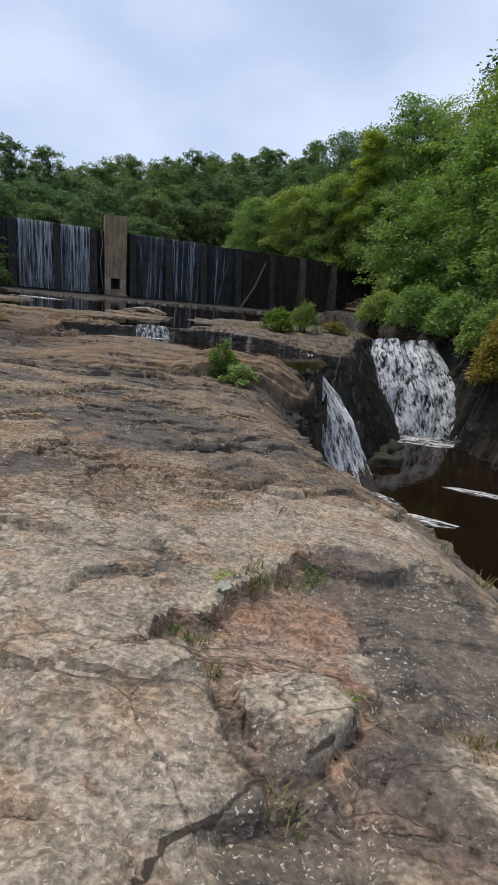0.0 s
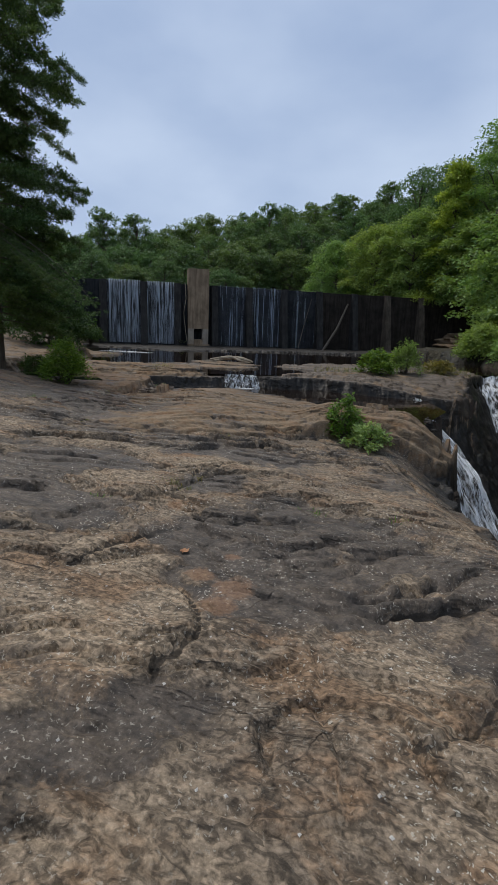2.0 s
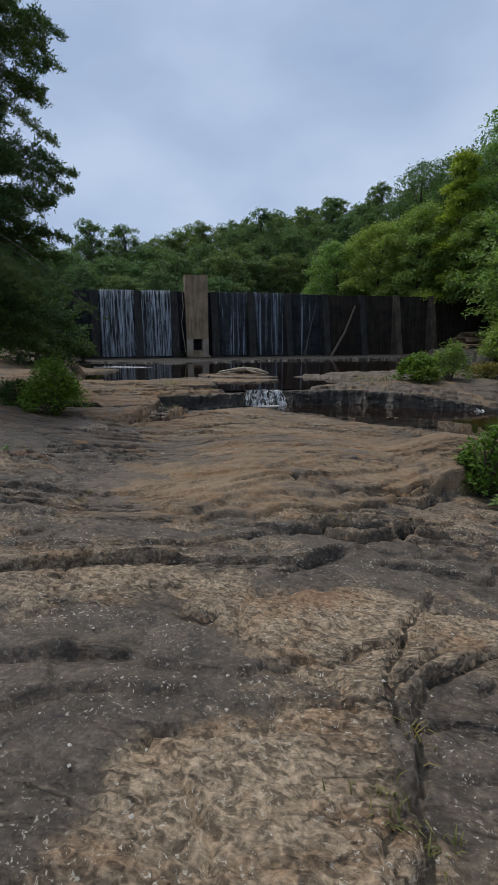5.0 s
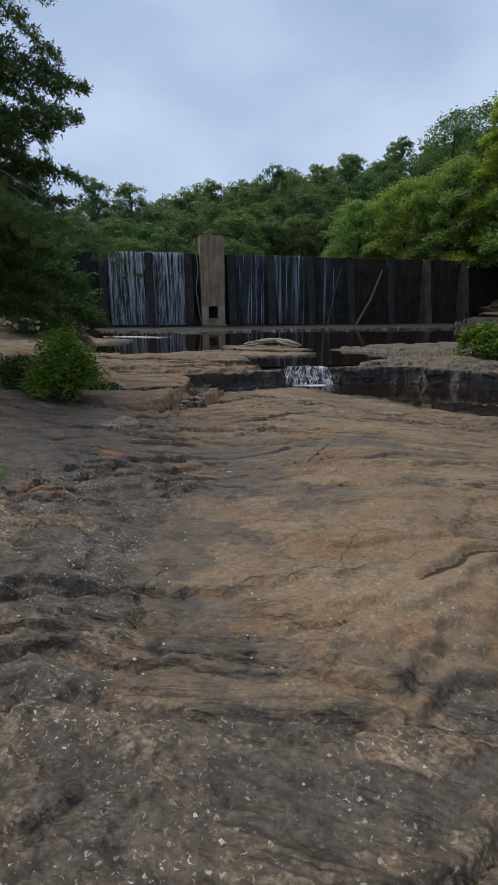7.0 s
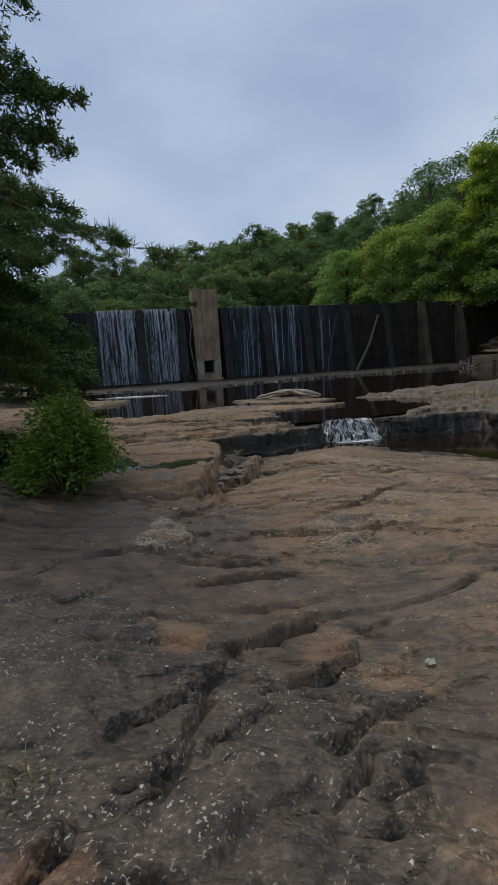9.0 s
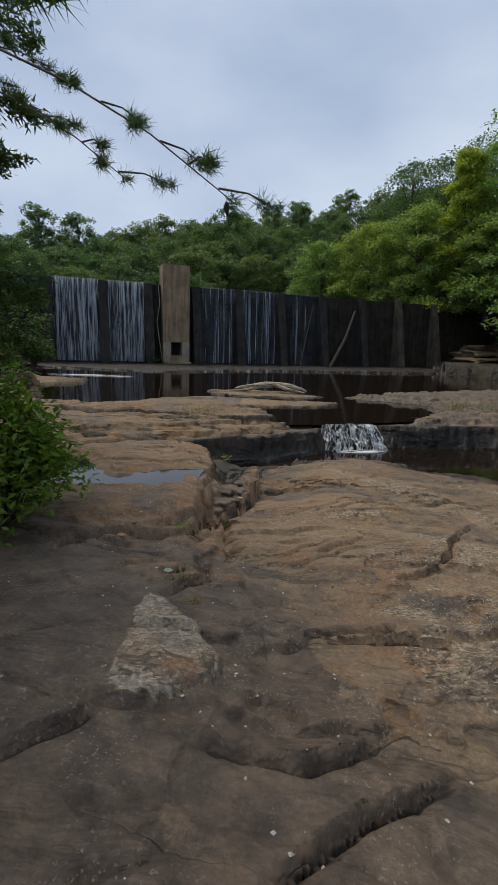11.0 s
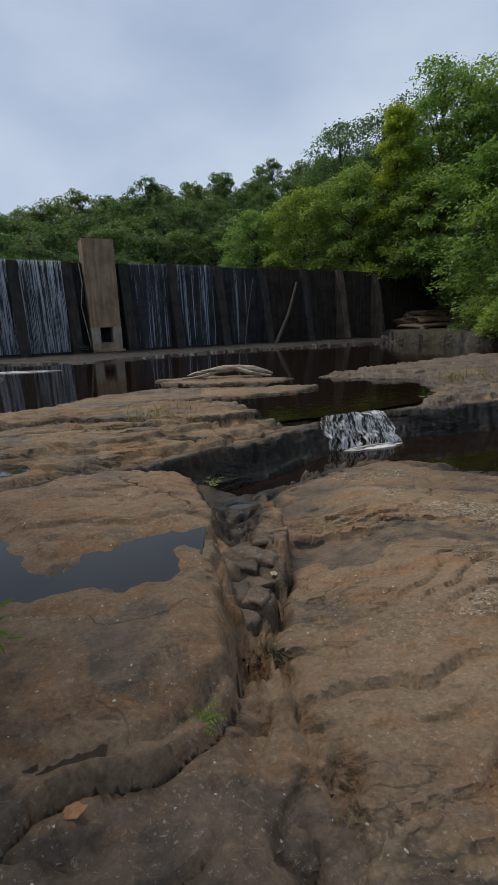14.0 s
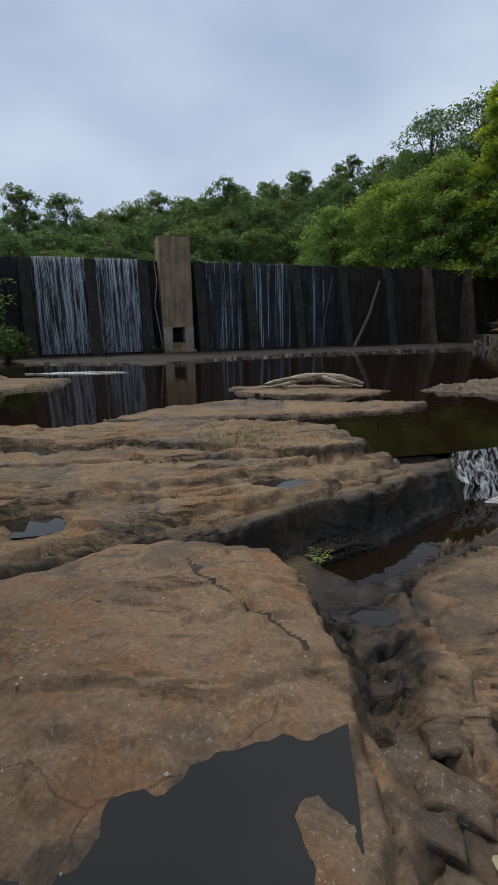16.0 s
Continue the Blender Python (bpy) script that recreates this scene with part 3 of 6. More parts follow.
# scarps of broken beds, each from its western end to its eastern, with its drop: the bed beyond stands proud of the rock before it
SCARPS_START = [
    ([(-0.05, 1.13), (0.08, 0.99), (0.13, 0.93)], 0.03), ([(0.16, 0.89), (0.24, 0.88), (0.33, 0.76), (0.4, 0.71)], 0.02), ([(0.2, 0.95), (0.26, 1.0), (0.37, 1.13)], 0.02),
    ([(-0.33, 0.52), (-0.24, 0.65), (-0.07, 0.74), (0.12, 0.94)], 0.03), ([(-1.8, 4.86), (-1.2, 4.62), (-1.05, 4.9)], 0.05), ([(-0.87, 4.24), (-0.3, 4.54), (0.21, 5.02)], 0.05),
    ([(-0.77, 3.25), (-0.35, 3.77), (-0.16, 4.26)], 0.03), ([(-0.52, 3.23), (-0.38, 3.25), (-0.03, 3.52), (0.21, 3.85)], 0.045), ([(-1.12, 4.35), (-0.83, 4.4), (-0.43, 4.86)], 0.05),
    ([(-3.2, 3.99), (-2.87, 3.95), (-2.9, 4.62), (-2.77, 5.2)], 0.03),
]
SCARPS_MIDDLE = [
    ([(-3.45, 4.31), (-3.24, 4.43), (-2.97, 4.56), (-2.88, 5.33)], 0.04), ([(-2.88, 5.6), (-2.76, 5.84), (-2.75, 6.75), (-2.34, 7.79)], 0.03), ([(-2.9, 3.91), (-2.72, 4.15), (-2.37, 5.07)], 0.018),
    ([(-2.11, 5.17), (-1.77, 5.37), (-1.36, 5.7)], 0.045), ([(-1.7, 4.71), (-1.45, 4.68), (-1.14, 4.94)], 0.06), ([(-0.97, 4.18), (-0.58, 4.43), (-0.3, 4.56)], 0.05),
    ([(-0.93, 3.23), (-0.82, 3.34), (-0.62, 3.27)], 0.03), ([(-1.91, 3.28), (-1.83, 3.71), (-1.98, 3.96), (-2.26, 4.15)], 0.03), ([(-3.3, 4.62), (-3.12, 5.15), (-2.84, 5.44)], 0.035),
    ([(-2.83, 5.52), (-2.85, 5.87), (-2.54, 6.68), (-1.93, 7.19), (-1.32, 6.81)], 0.045), ([(-2.72, 4.07), (-2.7, 4.29), (-2.56, 4.59), (-2.46, 4.98)], 0.02),
    ([(-2.39, 5.22), (-1.99, 5.27), (-1.64, 5.58), (-1.38, 5.43)], 0.05), ([(-1.85, 4.84), (-1.7, 4.72), (-1.44, 4.83)], 0.05), ([(-2.25, 4.32), (-2.13, 4.43)], 0.03),
    ([(-2.9, 6.43), (-2.78, 6.48), (-2.63, 6.72), (-2.45, 6.96)], 0.03), ([(-3.91, 6.94), (-3.64, 6.92)], 0.035),
]
SCARPS_BROWN = [
    ([(-5.48, 8.59), (-5.55, 8.79), (-5.59, 9.0), (-5.54, 9.35)], 0.03),
    ([(-5.24, 6.89), (-4.72, 7.2), (-4.31, 7.48), (-3.82, 7.66), (-3.25, 7.88), (-2.92, 8.19)], 0.10), ([(-4.59, 7.54), (-4.13, 7.8), (-3.6, 8.33)], 0.05), ([(-3.19, 8.62), (-2.9, 8.45), (-2.48, 8.85), (-1.85, 9.45)], 0.10),
    ([(-4.11, 9.18), (-3.79, 9.5), (-3.41, 9.7)], 0.05), ([(-3.4, 9.66), (-3.03, 9.44), (-2.33, 9.82), (-1.82, 10.48)], 0.10), ([(-2.63, 9.67), (-2.14, 9.73), (-1.61, 10.5)], 0.10),
    ([(-3.47, 8.47), (-2.48, 8.91), (-1.01, 9.24)], 0.10), ([(-3.46, 7.65), (-2.88, 8.15)], 0.05), ([(-3.39, 16.44), (-2.41, 16.31), (-1.59, 16.38)], 0.04),
]
SCARPS_STEPS = [
    ([(-7.07, 9.85), (-7.09, 10.05), (-7.03, 10.17)], 0.05), ([(-6.81, 9.82), (-6.74, 9.94), (-6.61, 9.89)], 0.04), ([(-5.25, 12.08), (-4.98, 11.71), (-4.89, 12.03), (-4.61, 13.03)], 0.02),
    ([(-6.35, 10.66), (-6.08, 10.99), (-5.89, 11.07)], 0.045), ([(-6.33, 10.47), (-6.16, 10.79), (-5.86, 10.8)], 0.045), ([(-6.87, 10.28), (-6.8, 10.49), (-6.84, 11.05), (-6.76, 11.44)], 0.03),
    ([(-7.58, 12.67), (-7.13, 12.64), (-6.7, 12.97), (-6.49, 12.84)], 0.05), ([(-7.25, 12.14), (-6.95, 12.45), (-6.49, 12.72)], 0.05), ([(-6.88, 11.82), (-6.67, 11.94), (-6.22, 12.31)], 0.05),
    ([(-6.78, 11.35), (-6.37, 11.86), (-5.84, 12.18), (-5.31, 12.5), (-5.12, 12.61)], 0.06), ([(-7.27, 13.51), (-7.12, 13.64), (-6.53, 13.76), (-6.18, 13.72)], 0.045),
    ([(-6.51, 11.11), (-6.33, 11.27), (-6.11, 11.57)], 0.045), ([(-6.24, 10.57), (-6.09, 10.64), (-5.9, 10.79)], 0.035),
]
SCARPS_EAST = [
    ([(-5.97, 13.55), (-5.77, 13.93), (-5.41, 13.73), (-4.9, 13.81)], 0.05), ([(-5.87, 14.92), (-5.6, 15.54), (-5.06, 16.3)], 0.05), ([(-4.78, 16.24), (-4.55, 15.86), (-4.11, 15.39)], 0.04), ([(-8.32, 11.86), (-8.37, 12.28), (-8.06, 12.73)], 0.04),
    ([(-6.97, 10.8), (-6.92, 10.97), (-6.8, 11.16)], 0.03), ([(-7.02, 10.34), (-6.89, 10.4), (-6.8, 10.5)], 0.035), ([(-6.24, 10.45), (-6.11, 10.48), (-5.99, 10.56)], 0.035), ([(-7.11, 10.56), (-7.01, 10.7), (-6.92, 10.87)], 0.03),
    ([(-7.49, 14.06), (-7.25, 14.09), (-7.05, 14.02)], 0.03), ([(-7.16, 13.65), (-6.87, 13.79), (-6.49, 13.84)], 0.05), ([(-6.9, 14.56), (-6.77, 14.41)], 0.03), ([(-7.53, 17.75), (-7.17, 17.67)], 0.04), ([(-6.72, 17.85), (-6.29, 17.7)], 0.04),
]
SCARPS_LEFT = [
    ([(-9.14, 14.43), (-9.05, 14.85), (-8.81, 15.1), (-8.5, 15.2), (-8.25, 15.4), (-8.09, 15.95)], 0.075), ([(-8.07, 14.29), (-8.06, 14.61), (-7.88, 15.07)], 0.03), ([(-8.02, 13.91), (-7.89, 14.21), (-7.72, 14.54)], 0.04),
    ([(-9.09, 15.2), (-8.95, 15.18), (-8.66, 15.24)], 0.025), ([(-7.4, 15.22), (-7.32, 15.1)], 0.02), ([(-9.27, 18.54), (-9.04, 18.11), (-8.78, 17.9), (-8.45, 17.53)], 0.012), ([(-9.89, 17.78), (-9.63, 17.96)], 0.03),
    ([(-10.73, 18.55), (-10.29, 18.83), (-9.49, 19.35)], 0.06), ([(-10.16, 19.66), (-9.57, 19.72), (-9.03, 19.88)], 0.05), ([(-10.74, 20.92), (-10.15, 20.59), (-9.34, 20.96)], 0.06),
]
SCARPS = SCARPS_START + SCARPS_MIDDLE + SCARPS_BROWN + [(line, 1.45 * drop) for line, drop in SCARPS_STEPS + SCARPS_EAST + SCARPS_LEFT]


def scarp_relief(x, y, wx, wy):
    """Relief of the scarps, and a mask for the dirt and undercut shade painted along their feet."""
    rise, grit_shade = np.zeros(x.shape), np.zeros(x.shape)
    for line, drop in SCARPS:
        ax, ay = zip(*line)
        near = (x > min(ax) - 0.7) & (x < max(ax) + 0.7) & (y > min(ay) - 0.7) & (y < max(ay) + 0.7)
        if not near.any():
            continue
        px, py = x[near] + wx[near], y[near] + wy[near]
        best, side, ends = np.full(px.shape, 9.0), np.zeros(px.shape), np.full(px.shape, 9.0)
        for (ux, uy), (vx, vy) in zip(line, line[1:]):
            dx, dy = vx - ux, vy - uy
            t = np.clip(((px - ux) * dx + (py - uy) * dy) / (dx * dx + dy * dy), 0, 1)
            d = np.hypot(px - ux - t * dx, py - uy - t * dy)
            side = np.where(d < best, np.sign(dx * (py - uy) - dy * (px - ux)), side)
            best = np.minimum(best, d)
        for ex, ey in (line[0], line[-1]):
            ends = np.minimum(ends, np.hypot(px - ex, py - ey))
        live = smooth(0.0, 0.09, ends) * np.where(best < 0.7, 1, 0)
        # the lip stands out and falls back, and the seam opens and closes along the line
        vary = 0.55 + 0.75 * smooth(-0.5, 0.5, vnoise(px * 2.3, py * 2.3, 77))
        lip = drop * 0.8 * np.exp(-best / 0.13) * smooth(0.0, 0.035, best) * (side > 0)
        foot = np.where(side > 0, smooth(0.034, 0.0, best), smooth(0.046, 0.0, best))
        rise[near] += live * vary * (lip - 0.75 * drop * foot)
        grit_shade[near] = np.maximum(grit_shade[near], live * (0.4 + 0.6 * vary) * np.where(side > 0, smooth(0.012, 0.0, best), smooth(0.034, 0.006, best)))
    return rise, grit_shade


# name, outline, top, width of the broken edge, wander of the edge, material
SLABS = [
    ("start", START, top_start, 0.35, 0.10, ROCK_GREY),
    ("brown", BROWN, top_brown, 0.20, 0.10, ROCK_TAN),
    ("left", LEFT, top_left, 0.14, 0.06, ROCK_RUST),
    ("step", STEP, lambda x, y: -0.47 + 0 * x, 0.12, 0.06, ROCK_WET),
    ("ledge", LEDGE, lambda x, y: 0.07 + 0.012 * (x + 9) * -1 + 0 * y, 0.12, 0.08, ROCK_TAN),
    ("island", ISLAND, lambda x, y: 0.2 + 0 * x, 0.16, 0.10, ROCK_TAN),
    ("strip", STRIP, lambda x, y: 0.055 + 0.02 * (y - 25), 0.25, 0.14, ROCK_TAN),
    ("log", LOGROCK, lambda x, y: 0.035 + 0 * x, 0.3, 0.2, ROCK_TAN),
    ("far_left", FARLEFT, lambda x, y: 0.07 + 0 * x, 0.4, 0.2, ROCK_TAN),
    ("right", RIGHT, lambda x, y: 0.08 + 0.01 * (y - 24) - 0.16 * np.maximum(x + 0.2, 0) * smooth(25.5, 22, y), 0.3, 0.16, ROCK_TAN),
    ("apron", APRON, lambda x, y: 0.05 + 0.008 * np.maximum(y - 38, 0), 0.8, 0.5, ROCK_WET),
    ("left_bank", LEFTBANK, lambda x, y: 0.55 + 0.12 * np.maximum(-x - 17, 0), 2.5, 0.6, ROCK_TAN),
    ("right_bank", RIGHTBANK, lambda x, y: 0.8 + 0.25 * np.maximum(x - 12, 0), 2.5, 0.6, ROCK_MOSS),
    ("wedge", WEDGE, lambda x, y: 0.23 - 0.10 * (y - 12.6), 0.04, 0.03, ROCK_GREY),
    ("recess", RECESS, lambda x, y: top_start(x, y) - 0.10, 0.06, 0.04, ROCK_RED),
    ("block_a", BLOCK_A, lambda x, y: top_start(x, y) + 0.045 - 0.07 * smooth(1.2, 0.5, y), 0.04, 0.02, ROCK_GREY),
    ("crusted", BLOCK_B, lambda x, y: -9 + 0 * x, 0.03, 0.015, ROCK_UMBER),
    ("block_b", BLOCK_B, lambda x, y: top_start(x, y) + 0.0 - 0.03 * smooth(1.3, 0.9, y), 0.03, 0.015, ROCK_GREY),
]
CHANNEL = [(-8.9, 19.9), (-8.0, 19.0), (-6.5, 20.1), (-4.8, 20.0), (-3, 18.9), (-0.5, 17.5), (1.0, 16.0), (2.6, 19.5), (3.5, 22.8), (0, 23), (-4.9, 22.9), (-6.5, 22.0)]
GORGE = [(2.0, -8), (1.0, 5.0), (0.2, 8.0), (0.6, 13), (1.2, 17), (2.0, 20.8), (3.4, 22), (5, 28), (6.3, 30.0), (11.5, 31.5), (17.5, 27), (25, 20), (29, -8)]


RED, CRUSTED = 14, 16


def terrain(x, y, full=False):
    """Height of the bare rock, which slab is on top, and the skin of the rock."""
    w1, w2 = fbm(x * 1.3, y * 1.3, 4, 3), fbm(x * 1.3, y * 1.3, 4, 11)
    warp = fbm(x * 2.2, y * 2.2, 3, 21, 0.5)
    fray = fbm(x * 7, y * 7, 3, 27, 0.6)
    # bed of the pool, the side channel and the gorge
    z = -0.45 + 0.08 * w1 - 0.8 * smooth(-0.2, 0.3, inside_distance(x, y, START))
    z = np.where(inside_distance(x, y, CHANNEL) > 0, -1.1 - 0.5 * smooth(-1, 2.2, x) + 0.1 * w2, z)
    g = inside_distance(x, y, GORGE) + 0.35 * warp
    deep = -5.7 + 0.4 * w1
    z = np.where(g > 0, z + (deep - z) * smooth(0.0, 1.5, g), z)
    # pitched bed of the side fall
    ramp_d = line_distance(x, y, [(1.6, 21.6), (2.6, 19.4), (4.2, 16.8)])
    along = np.clip((21.6 - y) / 4.8, 0, 1)
    ramp_z = -1.45 - 3.9 * along ** 1.15
    z = np.where(ramp_d < 1.5, np.maximum(z, ramp_z - 2.2 * np.maximum(ramp_d - 0.8, 0)), z)
    owner = np.full(x.shape, -1)
    wet = np.zeros(x.shape)
    # joints break the beds into plates; some plates have lost their pale skin
    e, cid = cell_edges((x + 0.20 * w2) * 0.62, (y + 0.20 * w1) * 1.15 + 0.22 * x)
    e2, cid2 = cell_edges((x + 0.12 * warp) * 1.9, (y + 0.12 * w1) * 3.0 + 0.4 * x, 5)
    crust = 0.50 + 0.20 * fbm(x * 0.9, y * 1.5, 4, 33, 0.6) + 0.45 * (cid - 0.5) + 0.45 * (cid2 - 0.5)
    for sx, sy, r, amount in SKIN + SKIN_MORE:
        dd = ((x - sx) ** 2 + (y - sy) ** 2) / (r * r)
        crust = crust + amount * np.exp(-dd * 1.2)
    rust = np.zeros(x.shape)
    for sx, sy, r in RUSTS:
        rust = np.maximum(rust, np.exp(-((x - sx) ** 2 + (y - sy) ** 2) / (r * r)))
    skin = smooth(0.40, 0.52, crust + 0.12 * fray)
    rough = 0.026 * w1 + 0.004 * fray + 0.020 * skin
    # thin beds that crop out in short undercut scarps facing down-slope
    bed = 0.085 * y - 0.022 * x + 0.05 * fbm(x * 0.5, y * 0.8, 4, 41)
    for h, amp, groove in ((0.075, 0.65, 0.035), (0.032, 1.0, 0.03), (0.014, 0.9, 0.012)):
        q = bed / h + 0.18 * warp + 0.06 * vnoise(x * 8, y * 8, 31)
        f = q - np.floor(q)
        show = smooth(-0.05, 0.25, vnoise(x * 0.5, y * 1.7, 53 + int(h * 1000)) + 0.3 * warp)
        rough = rough + show * (amp * h * (smooth(0.93, 1.0, f) - f + 0.5) - groove * smooth(0.84, 0.91, f) * smooth(0.98, 0.92, f))
    keep = smooth(-0.1, 0.3, vnoise(x * 0.8, y * 0.8, 61))
    rough = rough - 0.03 * keep * smooth(0.05, 0.015, e) + 0.028 * (cid - 0.5) * smooth(0.0, 0.06, e)
    keep2 = smooth(-0.1, 0.35, vnoise(x * 1.1, y * 1.1, 71))
    rough = rough - 0.014 * keep2 * smooth(0.06, 0.015, e2) + 0.016 * (cid2 - 0.5) * keep2
    jag = vnoise(x * 8, y * 8, 29)
    broken, grit_shade = scarp_relief(x, y, 0.05 * warp + 0.022 * jag, 0.05 * w1 + 0.022 * jag)
    rough = rough + broken
    calm = np.zeros(x.shape)
    for line, width, depth in CRACKS:
        d = line_distance(x + 0.09 * warp, y + 0.09 * w1, line) + 0.012 * fray
        calm = np.maximum(calm, depth * smooth(width * 1.5, width * 0.4, d))
    east = line_distance(x, y, EAST)
    brown_in = inside_distance(x, y, BROWN)
    mixed = smooth(-0.8, 1.2, brown_in)
    main = top_start(x, y) * (1 - mixed) + top_brown(x, y) * mixed
    main = np.maximum(main, np.where(brown_in > 0, -0.40, -0.12 - 0.2 * smooth(17.6, 18.8, y))) - 0.5 * smooth(1.2, 0.0, east)
    for i, (name, poly, top, edge, wander, _) in enumerate(SLABS):
        d = inside_distance(x, y, poly) + wander * (0.8 * warp + 0.5 * w2) + (0.02 * fray if name in ("start", "left", "brown", "block_a", "block_b", "wedge") else 0)
        level = {"start": 1.0, "brown": 0.6, "left": 0.5, "island": 0.8, "ledge": 0.9, "strip": 0.5, "log": 0.4, "far_left": 0.4, "block_a": 0.35, "block_b": 0.3}.get(name, 1.0)
        if name == "start":
            hollow = inside_distance(x, y, RECESS) + 0.05 * warp + 0.02 * fray
            h = main - (0.045 + 0.06 * smooth(0.9, 1.7, y)) * smooth(0.0, 0.05, hollow) * smooth(2.0, 1.2, x)
        elif name == "brown":
            beds = 0.3 * smooth(0.0, 0.03, d) + 0.25 * smooth(0.22, 0.25, d + 0.1 * w2) + 0.25 * smooth(0.5, 0.53, d + 0.2 * w1) + 0.2 * smooth(0.95, 0.98, d + 0.25 * w2)
            face = 0.55 * smooth(0.0, 0.04, d) + 0.25 * smooth(0.10, 0.14, d + 0.08 * warp) + 0.2 * smooth(0.3, 0.34, d + 0.1 * w2)
            h = main + (0.36 + 0.14 * smooth(-0.6, 0.4, x)) * face * smooth(-2.4, -1.3, x) * smooth(15.0, 11.8, y) + 0.012 + 0.19 * beds * smooth(-6.2, -3.6, x) * smooth(15.5, 11.5, y) - 0.12 * smooth(0.4, 0.0, d) * smooth(16.5, 18.0, y)
        elif name == "recess":
            h = main - 1.5
        else:
            h = top(x, y)
        if name in ("ledge", "right"):
            inner = d + 0.12 * w1 + 0.05 * warp
            h = h - 0.11 + 0.10 * smooth(0.34, 0.40, inner) + 0.09 * smooth(0.95, 1.02, inner + 0.15 * w2)
        out_of = smooth(0.0, 0.06, -d)
        h = h + rough * level * (1 - 0.7 * out_of) - calm * (1 - out_of)
        if name == "left":
            h = h - 0.10 * smooth(0.35, 0.0, d)
            pd = inside_distance(x, y, PUDDLE_OUT) + 0.015 * warp + 0.035 * fray
            h = np.where(pd > -0.12, np.minimum(h, 0.100 - 0.06 * smooth(-0.12, 0.15, pd)), h)
        fall = np.maximum(-d, 0)
        steep = {"start": 4.0, "brown": 3.0, "recess": 6.0, "block_a": 4.0, "block_b": 4.0, "left_bank": 1.0, "right_bank": 3.2, "ledge": 1.9, "right": 1.5}.get(name, 1.9)
        side = h - 0.5 * edge * smooth(0, edge, fall) - fall * (np.where(y > 32.0, 0.7, steep) if name == "right_bank" else steep)
        bench = 0.115 if name == "ledge" else 0.15 if name not in ("left_bank", "right_bank", "start") else 0.5
        q = side / bench + 0.3 * fbm(x * 0.5, y * 0.5, 2, 91)
        f = q - np.floor(q)
        side = np.where(fall > 0.02, side + bench * (0.92 if name in ("ledge", "right", "step", "brown", "left", "island") else 0.6) * (smooth(0.7, 1.0, f) - f), side)
        up = side > z
        z, owner = np.where(up, side, z), np.where(up, i, owner)
        shore = {"ledge": 0.10, "right": 0.10, "step": 0.02, "island": 0.05, "strip": 0.05, "log": 0.05, "far_left": 0.05, "apron": 0.0}.get(name, 0.0)
        if shore:
            w = smooth({"ledge": -0.30, "island": -0.05}.get(name, -0.25), shore, fall + 0.06 * warp - np.maximum(d, 0)) * (1.0 if name in ("ledge", "right", "step") else 0.8)
        else:
            w = smooth(-0.30, -0.55, side) * (name in ("brown", "start")) if name != "apron" else 0.92 + 0 * x
        wet = np.where(up, w, wet)
    gd = line_distance(x + 0.10 * warp, y + 0.06 * w2, GULLY)
    blocks, bid = cell_edges(x * 4.5 + 0.3 * w2, y * 3.2, 9)
    cut = smooth(0.26, 0.08, gd) * smooth(14.0, 15.4, y) * smooth(19.4, 18.6, y)
    z = z - np.where(owner >= 0, cut * (0.06 + 0.16 * bid * smooth(0.0, 0.10, blocks) + 0.05 * smooth(0.12, 0.0, blocks)), 0)
    owner = np.where((owner == 0) & (hollow > 0.0) & (x < 0.62 + 0.25 * warp) & (y > 0.72), RED, owner)
    crust = np.where(owner == 13, 0.62 + 0.15 * w1, crust)
    for cx, cy, rx, ry, level in POOLS:
        r = np.hypot((x - cx) / rx, (y - cy) / ry) + 0.35 * warp + 0.15 * fray
        z = np.where(r < 1.0, level - 0.03 * smooth(1.0, 0.7, r), np.where(r < 1.6, np.maximum(z, level + 0.012), z))
        wet = np.where(r < 1.15, np.maximum(wet, 0.5), wet)
    wet = np.maximum(wet, smooth(0.55, 0.2, gd + 0.1 * warp) * smooth(17.2, 17.9, y) * smooth(0.12, -0.06, z))
    wet = np.maximum(wet, 0.55 * cut * smooth(16.0, 16.8, y))
    owner = np.where((owner == 0) & (x < -6.3 + 0.5 * warp) & (y > 11.4 + 0.5 * w1) & (z > -0.6), 2, owner)
    owner = np.where((owner == 0) & (y > 3.1 + 0.5 * w1 + 0.3 * warp + 0.5 * x * (x > -3)), CRUSTED, owner)
    crust = crust - 0.3 * (owner == 9) + np.where(np.isin(owner, (1, 2, 4, 5, 6, 7)), 0.16, 0.0) - 0.25 * smooth(15.6, 14.6, y) * (owner == 2)
    if full:
        return z, owner, np.clip(crust, -0.2, 1.2), wet, grit_shade, rust
    return z, owner


def spaced(*runs):
    vals = []
    for a, b, step in runs:
        vals.append(np.arange(a, b, step))
    return np.concatenate(vals)


gx = spaced((-36, -13, 0.35), (-13, -9.6, 0.07), (-9.6, 2.3, 0.026), (2.3, 7, 0.09), (7, 30, 0.4))
gy = spaced((-8, 0.35, 0.12), (0.35, 14.0, 0.018), (14.0, 19.2, 0.022), (19.2, 22.8, 0.03), (22.8, 24, 0.05), (24, 30, 0.09), (30, 60, 0.3))
X, Y = np.meshgrid(gx, gy)
Z, OWN, SKINS, WETS, GRIT_SHADES, RUSTED = terrain(X, Y, True)
V = np.stack([X.ravel(), Y.ravel(), Z.ravel()], 1)
nx, ny = len(gx), len(gy)
i0 = (np.arange(ny - 1)[:, None] * nx + np.arange(nx - 1)[None, :])
